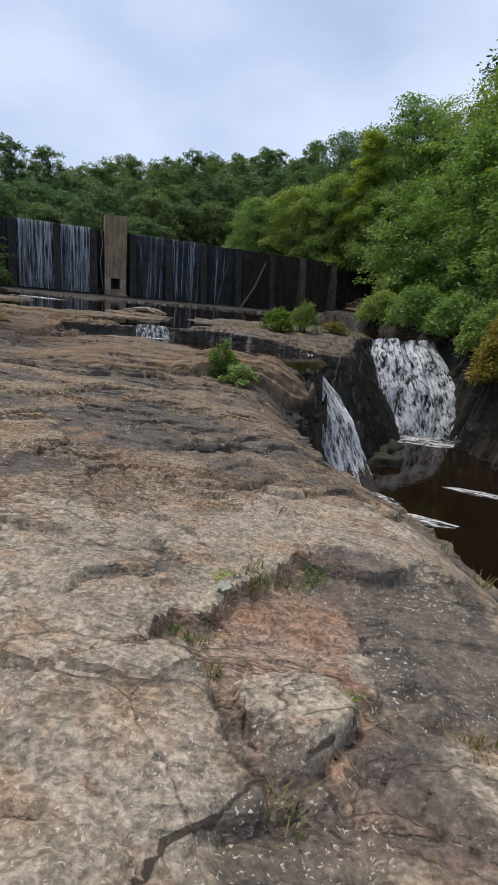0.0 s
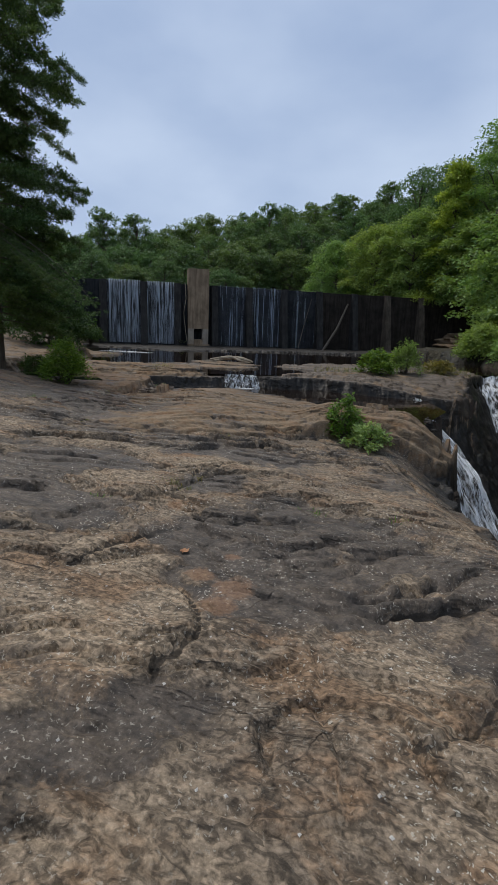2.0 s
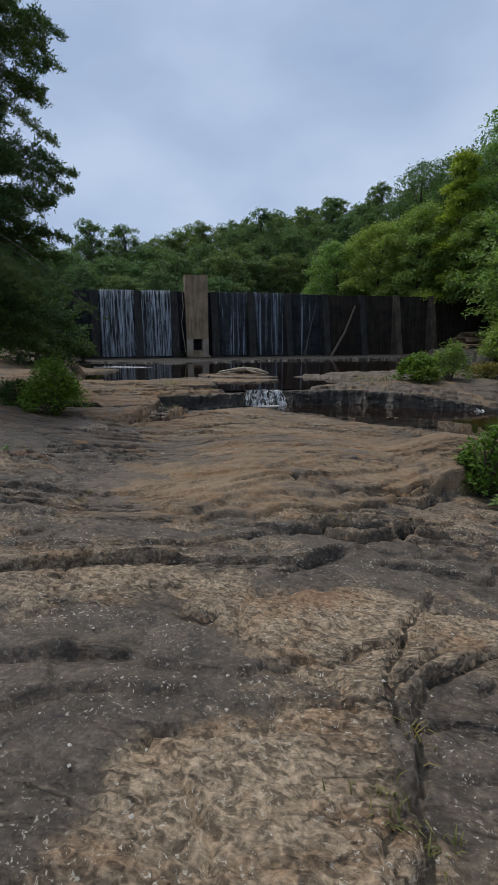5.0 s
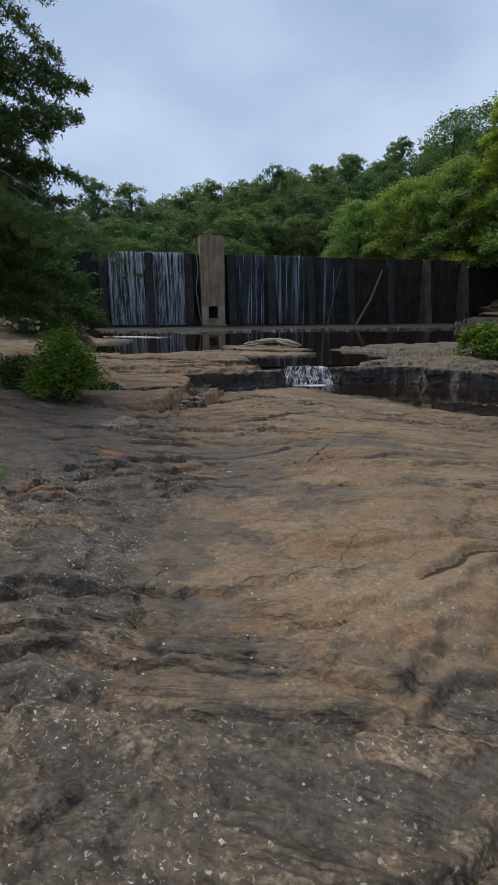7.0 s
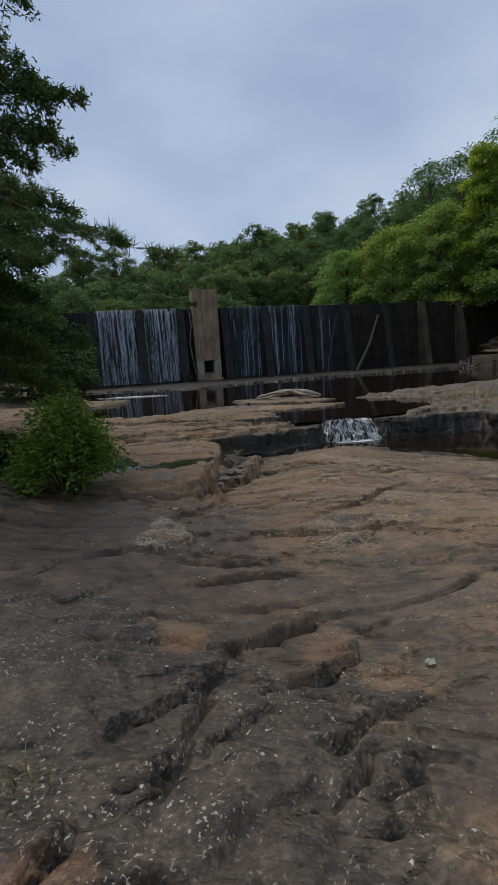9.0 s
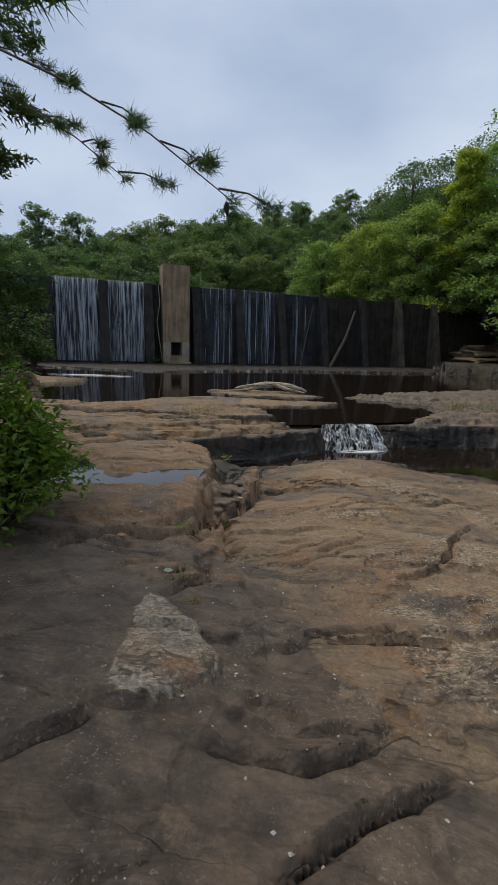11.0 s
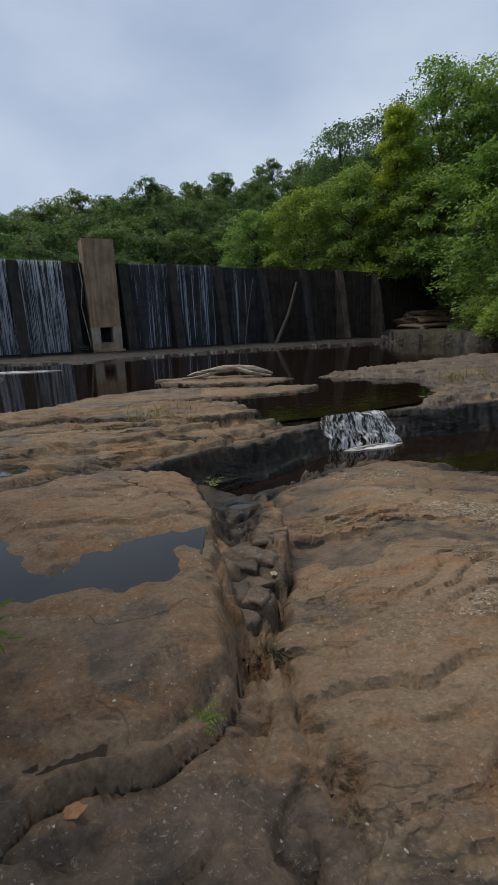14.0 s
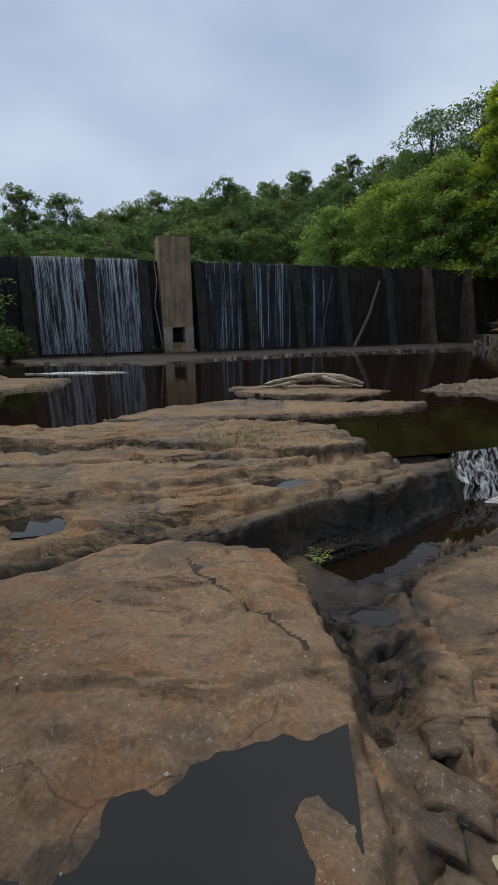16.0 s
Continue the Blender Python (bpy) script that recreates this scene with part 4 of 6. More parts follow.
QUADS = np.stack([i0, i0 + 1, i0 + nx + 1, i0 + nx], -1).reshape(-1, 4)
qown = OWN[:-1, :-1].ravel()
LABELS = {
    -1: ("dark wet riverbed rock under brown water", ROCK_WET, "riverbed"),
    "start": ("grey lichen-flecked sandstone slab with dark crust and cracks", ROCK_GREY, "bedrock_slab"),
    "brown": ("tan sandstone slab with thin broken beds above the gorge", ROCK_TAN, "bedrock_slab"),
    "left": ("rust-brown sandstone slab holding a shallow puddle", ROCK_RUST, "bedrock_slab"),
    "step": ("wet black rock step beside the channel", ROCK_WET, "rock_step"),
    "ledge": ("tan layered rock ledge along the channel", ROCK_TAN, "rock_ledge"),
    "island": ("low tan rock island at the pool edge", ROCK_TAN, "rock_island"),
    "strip": ("thin strip of tan rock rising from the pool", ROCK_TAN, "rock_strip"),
    "log": ("flat rock in the pool under the driftwood log", ROCK_TAN, "rock_island"),
    "far_left": ("flat tan rock shelf in the pool", ROCK_TAN, "rock_shelf"),
    "right": ("layered rock shelf between the two waterfalls", ROCK_TAN, "rock_shelf"),
    "apron": ("dark wet rock apron at the foot of the dam", ROCK_WET, "rock_apron"),
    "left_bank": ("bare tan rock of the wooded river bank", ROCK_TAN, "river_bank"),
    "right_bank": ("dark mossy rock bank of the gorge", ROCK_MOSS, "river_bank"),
    "wedge": ("pale lichen-covered stone wedge beside the path", ROCK_GREY, "rock_wedge"),
    "recess": ("reddish gritty rock in a worn hollow", ROCK_RED, "rock_hollow"),
    "block_a": ("grey lichen-covered sandstone block in the slab", ROCK_GREY, "rock_block"),
    "crusted": ("umber sandstone slab with pale wormy crust and dark patches", ROCK_UMBER, "bedrock_slab"),
    "block_b": ("small wedge-shaped grey sandstone block", ROCK_GREY, "rock_block"),
}
for o in range(-1, len(SLABS)):
    sel = QUADS[qown == o]
    if not len(sel):
        continue
    if o == -1:
        mx, my, mz = V[sel[:, 0], 0], V[sel[:, 0], 1], V[sel].max(1)[:, 2]
        sel = sel[~((inside_distance(mx, my, GORGE) > 1.8) & (mz < -5.3)) & ~((my > 24) & (mz < -0.25) & (mz > -0.7))]
    used, inv = np.unique(sel, return_inverse=True)
    label, mat, name = LABELS[SLABS[o][0] if o >= 0 else -1]
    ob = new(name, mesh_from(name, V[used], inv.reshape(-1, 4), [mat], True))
    layer = ob.data.attributes.new("crust", "FLOAT", "POINT")
    layer.data.foreach_set("value", SKINS.ravel()[used].astype(np.float32))
    layer = ob.data.attributes.new("wet", "FLOAT", "POINT")
    layer.data.foreach_set("value", WETS.ravel()[used].astype(np.float32))
    layer = ob.data.attributes.new("rust", "FLOAT", "POINT")
    layer.data.foreach_set("value", RUSTED.ravel()[used].astype(np.float32))
    layer = ob.data.attributes.new("grit_shade", "FLOAT", "POINT")
    layer.data.foreach_set("value", GRIT_SHADES.ravel()[used].astype(np.float32))
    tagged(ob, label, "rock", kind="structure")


def ground_z(x, y):
    one = terrain(np.array([float(x)]), np.array([float(y)]))
    return float(one[0][0])


# land all round: hills behind the dam and to the right, woods behind
DX, DY = 0.9132, 0.4075


def land(x, y):
    u, v = (x + 16.2) * DX + (y - 47.5) * DY, -(x + 16.2) * DY + (y - 47.5) * DX
    hill = 4.5 + 0.12 * np.maximum(v - 28, 0) + 0.23 * np.maximum(u + 18, 0) * smooth(22, 75, v)
    bank = np.where((x > 10) | (u > 26), 0.45 * np.maximum(np.maximum(x - 13, (u - 27) * 0.9), 0), 0)
    lbank = 0.28 * np.maximum(-x - 24, 0)
    z = np.where(v > 3, hill, 0.2 + lbank)
    z = np.maximum(z, bank + 0.6)
    z = np.where((x > -36) & (x < 29.5) & (y > -8) & (y < 59.5) & (v < 3) & (bank < 0.2) & (lbank < 0.2), -7.5, z)
    z = np.where((v > 0.5) & (v < 26) & (u < 30) & (u > -60), 3.5, z)
    return np.minimum(z, 75 + 3 * fbm(x * 0.01, y * 0.01, 3)) + 0.5 * fbm(x * 0.08, y * 0.08, 3, 5)


lx, ly = spaced((-900, -120, 30), (-120, 140, 2.5), (140, 901, 30)), spaced((-900, -60, 30), (-60, 240, 2.5), (240, 1200, 30))
LX, LY = np.meshgrid(lx, ly)
LZ = land(LX, LY)
n0 = np.arange(len(ly) - 1)[:, None] * len(lx) + np.arange(len(lx) - 1)[None, :]
tagged(new("ground", mesh_from("ground", np.stack([LX.ravel(), LY.ravel(), LZ.ravel()], 1),
       np.stack([n0, n0 + 1, n0 + len(lx) + 1, n0 + len(lx)], -1).reshape(-1, 4), [SOIL], True)),
       "leaf-littered forest floor on the hillsides", "ground", kind="structure")


# ---- water ----
def sheet(name, poly, z, mat, label, step=0.25):
    bm = bmesh.new()
    bm.faces.new([bm.verts.new((x, y, z)) for x, y in poly])
    bmesh.ops.triangulate(bm, faces=bm.faces)
    ob = part(name, bm, mat)
    return tagged(ob, label, "water", kind="structure")


POOL = [(-40, 20), (-14, 20.0), (-9.5, 21.5), (-7.2, 21.5), (-6.42, 21.72), (-5.15, 22.3), (-4.2, 22.75), (-2.7, 24.4), (-1, 26), (2, 28), (5.0, 29.3), (5.9, 29.6),
        (8.5, 30.2), (11.2, 31.0), (14, 36), (12, 60), (-14, 50), (-40, 44)]
sheet("water_pool", POOL, 0.0, WATER, "still tea-brown pool water below the dam")
sheet("water_channel", [(-9.1, 19.3), (-7.6, 18.4), (-3, 17.6), (1, 15.5), (2.4, 19.0), (2.1, 21.9), (-4.6, 22.9), (-6.2, 22.2)], -0.55, WATER, "dark water in the side channel")
sheet("water_gorge", [(1.0, -8), (1.0, 20), (4, 29), (12, 31), (22, 26), (30, -8)], -5.15, WATER, "brown water of the gorge pool")
sheet("water_reservoir", [(-90, 15.2), (15, 62.1), (0, 95), (-110, 48)], 5.82, WATER, "reservoir water held behind the dam")
sheet("puddle", [(-11.2, 15.9), (-9.0, 16.1), (-8.36, 16.4), (-8.34, 17.2), (-11.2, 17.7)], 0.068, PUDDLE, "shallow rainwater puddle on the rust-brown slab")


def fall_sheet(name, top_a, top_b, foot_a, foot_b, mat, bulge, lumps, label, cols=60, rows=60, seed=1, neck=1.0):
    """A lumpy curtain of falling water between a lip and a foot line."""
    a, b, c, d = (np.array(v, float) for v in (top_a, top_b, foot_a, foot_b))
    s, t = np.meshgrid(np.linspace(0, 1, cols), np.linspace(0, 1, rows))
    sw = 0.5 + (s - 0.5) * (neck + (1 - neck) * smooth(0.15, 0.42, t)) if neck < 1 else s
    drop = t[..., None]
    base = (a + (b - a) * sw[..., None]) * (1 - drop) + (c + (d - c) * sw[..., None]) * drop
    # the water drops, runs out over a step, and drops again
    go = (c + d - a - b)[:2] * 0.5
    base[..., :2] += go * ((-0.014 * np.sin(2 * math.pi * (3.0 * t + 0.10 * fbm(s * 4, t * 2, 2, seed + 2)))) * smooth(0, 0.1, t) * smooth(1, 0.9, t))[..., None]
    side = np.cross(b - a, c - a)
    side /= np.linalg.norm(side)
    if side[1] > 0:
        side = -side
    wob = fbm(s * 7, t * 4, 4, seed) * lumps + bulge * np.sin(t * math.pi) + 0.5 * lumps * fbm(s * 26, t * 3.0, 3, seed + 4)
    P = base + side * wob[..., None]
    P[..., 0] += 0.25 * lumps * fbm(t * 5, s * 2, 3, seed + 9)
    idx = np.arange(rows - 1)[:, None] * cols + np.arange(cols - 1)[None, :]
    faces = np.stack([idx, idx + 1, idx + cols + 1, idx + cols], -1).reshape(-1, 4)
    uv = np.stack([s.ravel(), t.ravel()], 1)
    ob = new(name, mesh_from(name, P.reshape(-1, 3), faces, [mat], True, uv))
    return tagged(ob, label, "waterfall", kind="structure")


fall_sheet("waterfall_small", (-6.45, 21.68, 0.0), (-5.1, 22.25, 0.0), (-6.35, 21.35, -0.56), (-4.85, 21.85, -0.56), SPRAY, 0.05, 0.06, "small white cascade over a dark rock lip")
fall_sheet("waterfall_side", (1.3, 21.6, -0.55), (2.1, 21.8, -0.57), (2.9, 16.7, -5.15), (4.9, 17.4, -5.15), FOAM, 0.5, 0.16, "narrow white cascade down the side of the slab", 90, 90, seed=3, neck=0.4)
fall_sheet("waterfall_main", (5.9, 29.3, 0.0), (10.6, 31.2, 0.0), (6.7, 26.2, -5.1), (11.9, 26.3, -5.1), FOAM, 0.45, 0.18, "broad white waterfall tumbling into the gorge", 90, 80, seed=5)
fall_sheet("waterfall_spray", (10.5, 29.6, -1.9), (11.6, 29.7, -2.2), (11.2, 26.2, -5.1), (13.4, 26.0, -5.1), SPRAY, 0.3, 0.16, "thin broken strands of water beside the broad fall", 60, 60, seed=8)


# ---- the dam ----
def dam_pt(u, v, z):
    """u along the crest from the pillar, v towards the pool, z up."""
    return Vector((-16.2 + u * DX + v * DY, 47.5 + u * DY - v * DX, z))


def block(bm, u0, u1, v_back, v_top, v_foot, z0, z1):
    """A block of the dam whose front leans back from foot to top."""
    c = [dam_pt(u, v, z) for u in (u0, u1) for v, z in ((v_back, z0), (v_foot, z0), (v_top, z1), (v_back, z1))]
    vs = [bm.verts.new(p) for p in c]
    for f in ((0, 1, 2, 3), (4, 5, 6, 7), (0, 1, 5, 4), (1, 2, 6, 5), (2, 3, 7, 6), (3, 0, 4, 7)):
        bm.faces.new([vs[i] for i in f])


def chipped(bm, amount, cuts, seed):
    bmesh.ops.subdivide_edges(bm, edges=bm.edges, cuts=cuts, use_grid_fill=True)
    rnd = random.Random(seed)
    for v in bm.verts:
        n = noise.noise_vector(v.co * 1.7) * amount
        v.co += n + Vector((rnd.uniform(-1, 1), rnd.uniform(-1, 1), rnd.uniform(-1, 1))) * amount * 0.25


CREST = 5.95
dam = tagged(new("dam"), "dark wet concrete dam with leaning buttresses and spilling water", "dam", kind="structure")
bm = bmesh.new()
block(bm, -30, -1.0, -1.2, 0.0, 0.25, -0.6, CREST)
chipped(bm, 0.03, 14, 1)
part("wall", bm, DAM_DARK, dam)
bm = bmesh.new()
block(bm, 1.0, 12.5, -1.2, 0.0, 0.25, -0.6, CREST)
chipped(bm, 0.03, 10, 2)
part("wall", bm, DAM_DARK, dam)
bm = bmesh.new()
block(bm, 12.5, 33, -1.2, 0.0, 0.25, -0.6, CREST - 0.02)
chipped(bm, 0.03, 14, 3)
part("wall", bm, DAM_BROWN, dam)
BUTTRESSES = [(-13.6, 0), (-9.26, 0), (-5.5, 0), (-2.3, 0), (1.35, 0), (4.84, 0), (8.51, 0), (12.34, 1), (16.3, 1), (20.1, 2), (24.15, 2)]
for i, (u, kind) in enumerate(BUTTRESSES):
    bm = bmesh.new()
    block(bm, u, u + 0.62, -0.2, 0.25, 1.75, -0.4, CREST + (0.06 if kind else 0.02))
    chipped(bm, 0.035, 6, 10 + i)
    part("buttress", bm, (DAM_BUTT, DAM_BUTT, BUTT_DRY)[kind], dam, ("", "", "brown dry buttress")[kind])


def veil(u0, u1, mat, z1, seed, label):
    cols, rows = 50, 24
    s, t = np.meshgrid(np.linspace(u0, u1, cols), np.linspace(0, 1, rows))
    zz = z1 + 0.10 - t * (z1 - 0.12)
    vv = 0.09 + 0.30 * t + 0.22 * t * (1 - t) + 0.03 * fbm(s * 4, t * 2, 3, seed)
    x = -16.2 + s * DX + vv * DY
    y = 47.5 + s * DY - vv * DX
    idx = np.arange(rows - 1)[:, None] * cols + np.arange(cols - 1)[None, :]
    me = mesh_from("water_veil", np.stack([x.ravel(), y.ravel(), zz.ravel()], 1), np.stack([idx, idx + 1, idx + cols + 1, idx + cols], -1).reshape(-1, 4), [mat], True,
                   np.stack([(s.ravel() - u0) * 0.12 + seed, t.ravel()], 1))
    piece("water_veil", me, dam, label)


veil(-8.6, -5.5, VEIL, CREST, 1, "white veil of water spilling over the crest")
veil(-4.9, -2.3, VEIL, CREST, 2, "white veil of water spilling over the crest")
veil(1.97, 4.84, TRICKLE, CREST, 3, "thin trickles of water down the wall")
veil(5.46, 8.51, TRICKLE, CREST, 4, "thin trickles of water down the wall")
veil(9.13, 12.3, foam_material("faint_trickles", 0.28, 40.0, 0.6, (0.4, 0.45, 0.5)), CREST, 5, "a few faint trickles of water")

# pillar with a square outlet near its foot
pillar = tagged(new("concrete_pillar"), "tall tan concrete pillar with a square outlet at its foot", "pillar")
pillar.location = (0, 0, 0)
for name, u0, u1, v0, v1, z0, z1, mat in (("shaft", -1.0, 1.0, -0.6, 1.0, 1.75, 7.35, PILLAR), ("jamb", -1.0, -0.42, -0.6, 1.05, 0.1, 1.75, PATCH),
                                          ("jamb", 0.42, 1.0, -0.6, 1.05, 0.1, 1.75, PATCH), ("sill", -0.42, 0.42, -0.6, 1.0, 0.1, 0.75, PILLAR),
                                          ("outlet", -0.42, 0.42, -0.6, 0.2, 0.75, 1.75, DAM_DARK), ("footing", -1.05, 1.05, -0.5, 1.5, -0.4, 0.3, PILLAR)):
    bm = bmesh.new()
    block(bm, u0, u1, v0, v1, v1, z0, z1)
    chipped(bm, 0.03, 6, int(z1 * 10))
    part(name, bm, mat, pillar)


# ---- wood ----
def tube(pts, radii, sides=7):
    """Vertices and quads of a bent tapered limb."""
    verts, faces = [], []
    for i, (p, r) in enumerate(zip(pts, radii)):
        p = Vector(p)
        d = (Vector(pts[min(i + 1, len(pts) - 1)]) - Vector(pts[max(i - 1, 0)])).normalized()
        a = d.orthogonal().normalized()
        b = d.cross(a)
        for k in range(sides):
            w = 2 * math.pi * k / sides
            verts.append(p + (a * math.cos(w) + b * math.sin(w)) * r)
    for i in range(len(pts) - 1):
        for k in range(sides):
            faces.append((i * sides + k, i * sides + (k + 1) % sides, (i + 1) * sides + (k + 1) % sides, (i + 1) * sides + k))
    return verts, faces


def tubes(name, list_of, mat):
    vs, fs = [], []
    for pts, radii, sides in list_of:
        v, f = tube(pts, radii, sides)
        fs += [tuple(i + len(vs) for i in q) for q in f]
        vs += v
    return mesh_from(name, [tuple(v) for v in vs], fs, [mat], True)


def leaves(name, centres, size, per, spread, mat, rng, droop=0.3, slim=0.5, far=False):
    """Sprays of small pointed leaves round many centres; every leaf is a bent diamond."""
    centres = np.asarray(centres, float)
    n = len(centres) * per
    c = np.repeat(centres, per, 0)
    off = rng.normal(0, 1, (n, 3))
    off *= (rng.random((n, 1)) ** 0.5) / (np.linalg.norm(off, axis=1, keepdims=True) + 1e-6)
    p = c + off * np.asarray(spread)
    d = rng.normal(0, 1, (n, 3)) + off * 0.8
    d[:, 2] = d[:, 2] * 0.5 - droop
    d /= np.linalg.norm(d, axis=1, keepdims=True)
    up = rng.normal(0, 0.45, (n, 3)) + (0, 0, 1)
    w = np.cross(d, up)
    w /= np.linalg.norm(w, axis=1, keepdims=True) + 1e-6
    nrm = np.cross(w, d)
    L = size * rng.uniform(0.6, 1.4, (n, 1))
    W = L * slim * 0.5
    a, b = p, p + d * L
    m = p + d * L * 0.45 + nrm * L * 0.08
    if far:
        return mesh_from(name, np.stack([a - w * W * 0.9, b, a + w * W * 0.9 + d * L * 0.3], 1).reshape(-1, 3), np.arange(n * 3).reshape(-1, 3), [mat], False)
    verts = np.stack([a, m + w * W, b, m - w * W], 1).reshape(-1, 3)
    faces = np.arange(n * 4).reshape(-1, 4)
    return mesh_from(name, verts, faces, [mat], False)


def broadleaf(name, height, radius, clumps, per, leaf, mat, seed, low=0.25, lean=0.0, bunch=0.75):
    """A tree: tapered trunk with limbs, and a crown of leaf sprays with gaps in it."""
    rng = np.random.default_rng(seed)
    tree = new(name)
    trunk_pts = [(lean * t * t + 0.12 * math.sin(t * 5 + seed), 0.1 * math.cos(t * 4 + seed) - 0.1, t * height * 0.9) for t in np.linspace(0, 1, 7)]
    r0 = height * 0.017
    limbs = [(trunk_pts, [r0 * (1 - 0.85 * t) for t in np.linspace(0, 1, 7)], 7)]
    centres = []
    nl = 11
    for i in range(nl):
        t = low + (0.95 - low) * (i + 0.5) / nl
        base = Vector((lean * t * t, 0, t * height * 0.9))
        ang = i * 2.4 + rng.uniform(-0.5, 0.5)
        prof = math.sin(math.pi * min(1, max(0.08, (t - low * 0.6) / (1.08 - low * 0.6))) ** 0.8)
        reach = radius * prof * rng.uniform(0.75, 1.15)
        tip = base + Vector((math.cos(ang) * reach, math.sin(ang) * reach, height * rng.uniform(0.03, 0.12)))
        mid = (base + tip) * 0.5 + Vector((0, 0, height * 0.03))
        limbs.append(([base, mid, tip], [r0 * 0.4 * (1.1 - t), r0 * 0.26 * (1.1 - t), 0.012], 5))
        for _ in range(max(3, clumps // nl)):
            f = rng.uniform(0.35, 1.1)
            q = base.lerp(tip, f) + Vector(rng.normal(0, radius * 0.2, 3)) * (0.5 + 0.6 * f)
            centres.append(tuple(q))
    for _ in range(clumps // 5):
        centres.append((lean + rng.normal(0, radius * 0.22), rng.normal(0, radius * 0.22), height * rng.uniform(0.8, 1.0)))
    piece("trunk", tubes("trunk", limbs, BARK), tree)
    piece("crown", leaves("crown", centres, leaf, per, (bunch, bunch, bunch * 0.55), mat, rng), tree)
    return tree


def round_tree(name, height, radius, clumps, per, leaf, mat, seed, cone=False, far=False):
    """A forest tree with a full rounded crown of uneven lobes."""
    rng = np.random.default_rng(seed)
    tree = new(name)
    pts = [(0.15 * math.sin(t * 4 + seed), 0.15 * math.cos(t * 5), t * height * 0.85) for t in np.linspace(0, 1, 6)]
    limbs = [(pts, [height * 0.018 * (1 - 0.8 * t) for t in np.linspace(0, 1, 6)], 6)]
    lobes = []
    for i in range(24):
        f = (i + 0.5) / 24
        a = i * 2.4 + seed
        zc = height * (0.08 + 0.83 * f)
        r = radius * math.sqrt(max(0.05, 1 - (1.7 * (f - 0.40)) ** 2)) * rng.uniform(0.45, 0.85)
        if cone:
            r = radius * (1.08 - f) * rng.uniform(0.45, 0.95)
        c = np.array((math.cos(a) * r, math.sin(a) * r, zc))
        lobes.append((c, radius * rng.uniform(0.32, 0.52) * (1.15 - 0.6 * f if cone else 1)))
        limbs.append(([(0, 0, zc * 0.8), tuple(c * (0.6, 0.6, 0.95)), tuple(c)], [0.09, 0.06, 0.02], 4))
    centres = []
    for _ in range(clumps):
        c, r = lobes[rng.integers(len(lobes))]
        d = rng.normal(0, 1, 3)
        d /= np.linalg.norm(d)
        d[2] = abs(d[2]) * 0.9 - 0.35
        centres.append(tuple(c + d * r * (0.9, 0.9, 0.75)))
    piece("trunk", tubes("trunk", limbs, BARK), tree)
    piece("crown", leaves("crown", centres, leaf, per, (radius * 0.17, radius * 0.17, radius * 0.10), mat, rng, far=far, slim=0.75 if far else 0.5), tree)
    return tree


def place(tree, m, label, group=""):
    tree.matrix_basis = m
    return tagged(tree, label, "tree", group)


def land_z(x, y):
    return float(land(np.array([float(x)]), np.array([float(y)]))[0])


# far woods on the hill behind the dam
protos = [round_tree("tree", 13, 4.8, 260, 30, 0.40, LEAF_FAR, 101, far=True), round_tree("tree", 12, 5.2, 260, 30, 0.40, LEAF_FAR, 102, far=True),
          round_tree("tree", 15.5, 4.4, 260, 30, 0.40, LEAF_FAR, 103, far=True), round_tree("tree", 10.5, 5.0, 250, 30, 0.40, LEAF_FAR, 104, far=True)]
rnd = random.Random(5)
spots = []
for row, v in enumerate((29, 38, 47, 57, 69, 83, 99, 118)):
    u = -75 + rnd.uniform(0, 5)
    while u < 120:
        spots.append((u + rnd.uniform(-2, 2), v + rnd.uniform(-3.5, 3.5)))
        u += (4.6 if row == 0 else 5.6 + row * 0.35) + rnd.uniform(-1.3, 1.3)
first = set()
for u, v in spots:
    x, y = -16.2 + u * DX - v * DY, 47.5 + u * DY + v * DX
    if math.hypot(x + 4, y) > 185 or abs(math.atan2(x + 4, y)) > 0.72:
        continue
    k = rnd.choice((0, 0, 1, 1, 2, 2, 3)) if v > 42 else rnd.choice((3, 3, 1))
    m = pose(x, y, land_z(x, y) - 0.4, 0, 0, rnd.uniform(0, 360)) @ Matrix.Scale(rnd.uniform(0.78, 1.02) * (0.62 if v < 34 else 1.0), 4)
    if k in first:
        t = copy_thing(protos[k], pose(0, 0, 0))
        t.matrix_basis = m
    else:
        first.add(k)
        t = place(protos[k], m, "leafy green forest tree on the hill behind the dam", "hillside forest trees")

# trees of the right bank
RIGHT_TREES = [
    (13.5, 53.0, 13, 4.2, LEAF, 0.05), (11.5, 46.0, 10, 3.8, LEAF, 0.03), (14.5, 41.5, 15, 4.8, LEAF, 0.05), (17.5, 48.0, 19, 5.2, LEAF, 0.08),
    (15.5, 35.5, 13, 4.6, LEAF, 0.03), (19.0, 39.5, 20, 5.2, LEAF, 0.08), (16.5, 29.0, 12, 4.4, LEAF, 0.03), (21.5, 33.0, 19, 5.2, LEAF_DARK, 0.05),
    (22.5, 44.0, 24, 5.5, LEAF_FAR, 0.1), (26, 37, 25, 5.8, LEAF_FAR, 0.1), (15.0, 58.0, 18, 4.8, LEAF, 0.08), (21, 55, 24, 5.5, LEAF_FAR, 0.1),
    (18.0, 24.0, 13, 4.4, LEAF, 0.03), (23, 25, 18, 5.2, LEAF, 0.05),
]
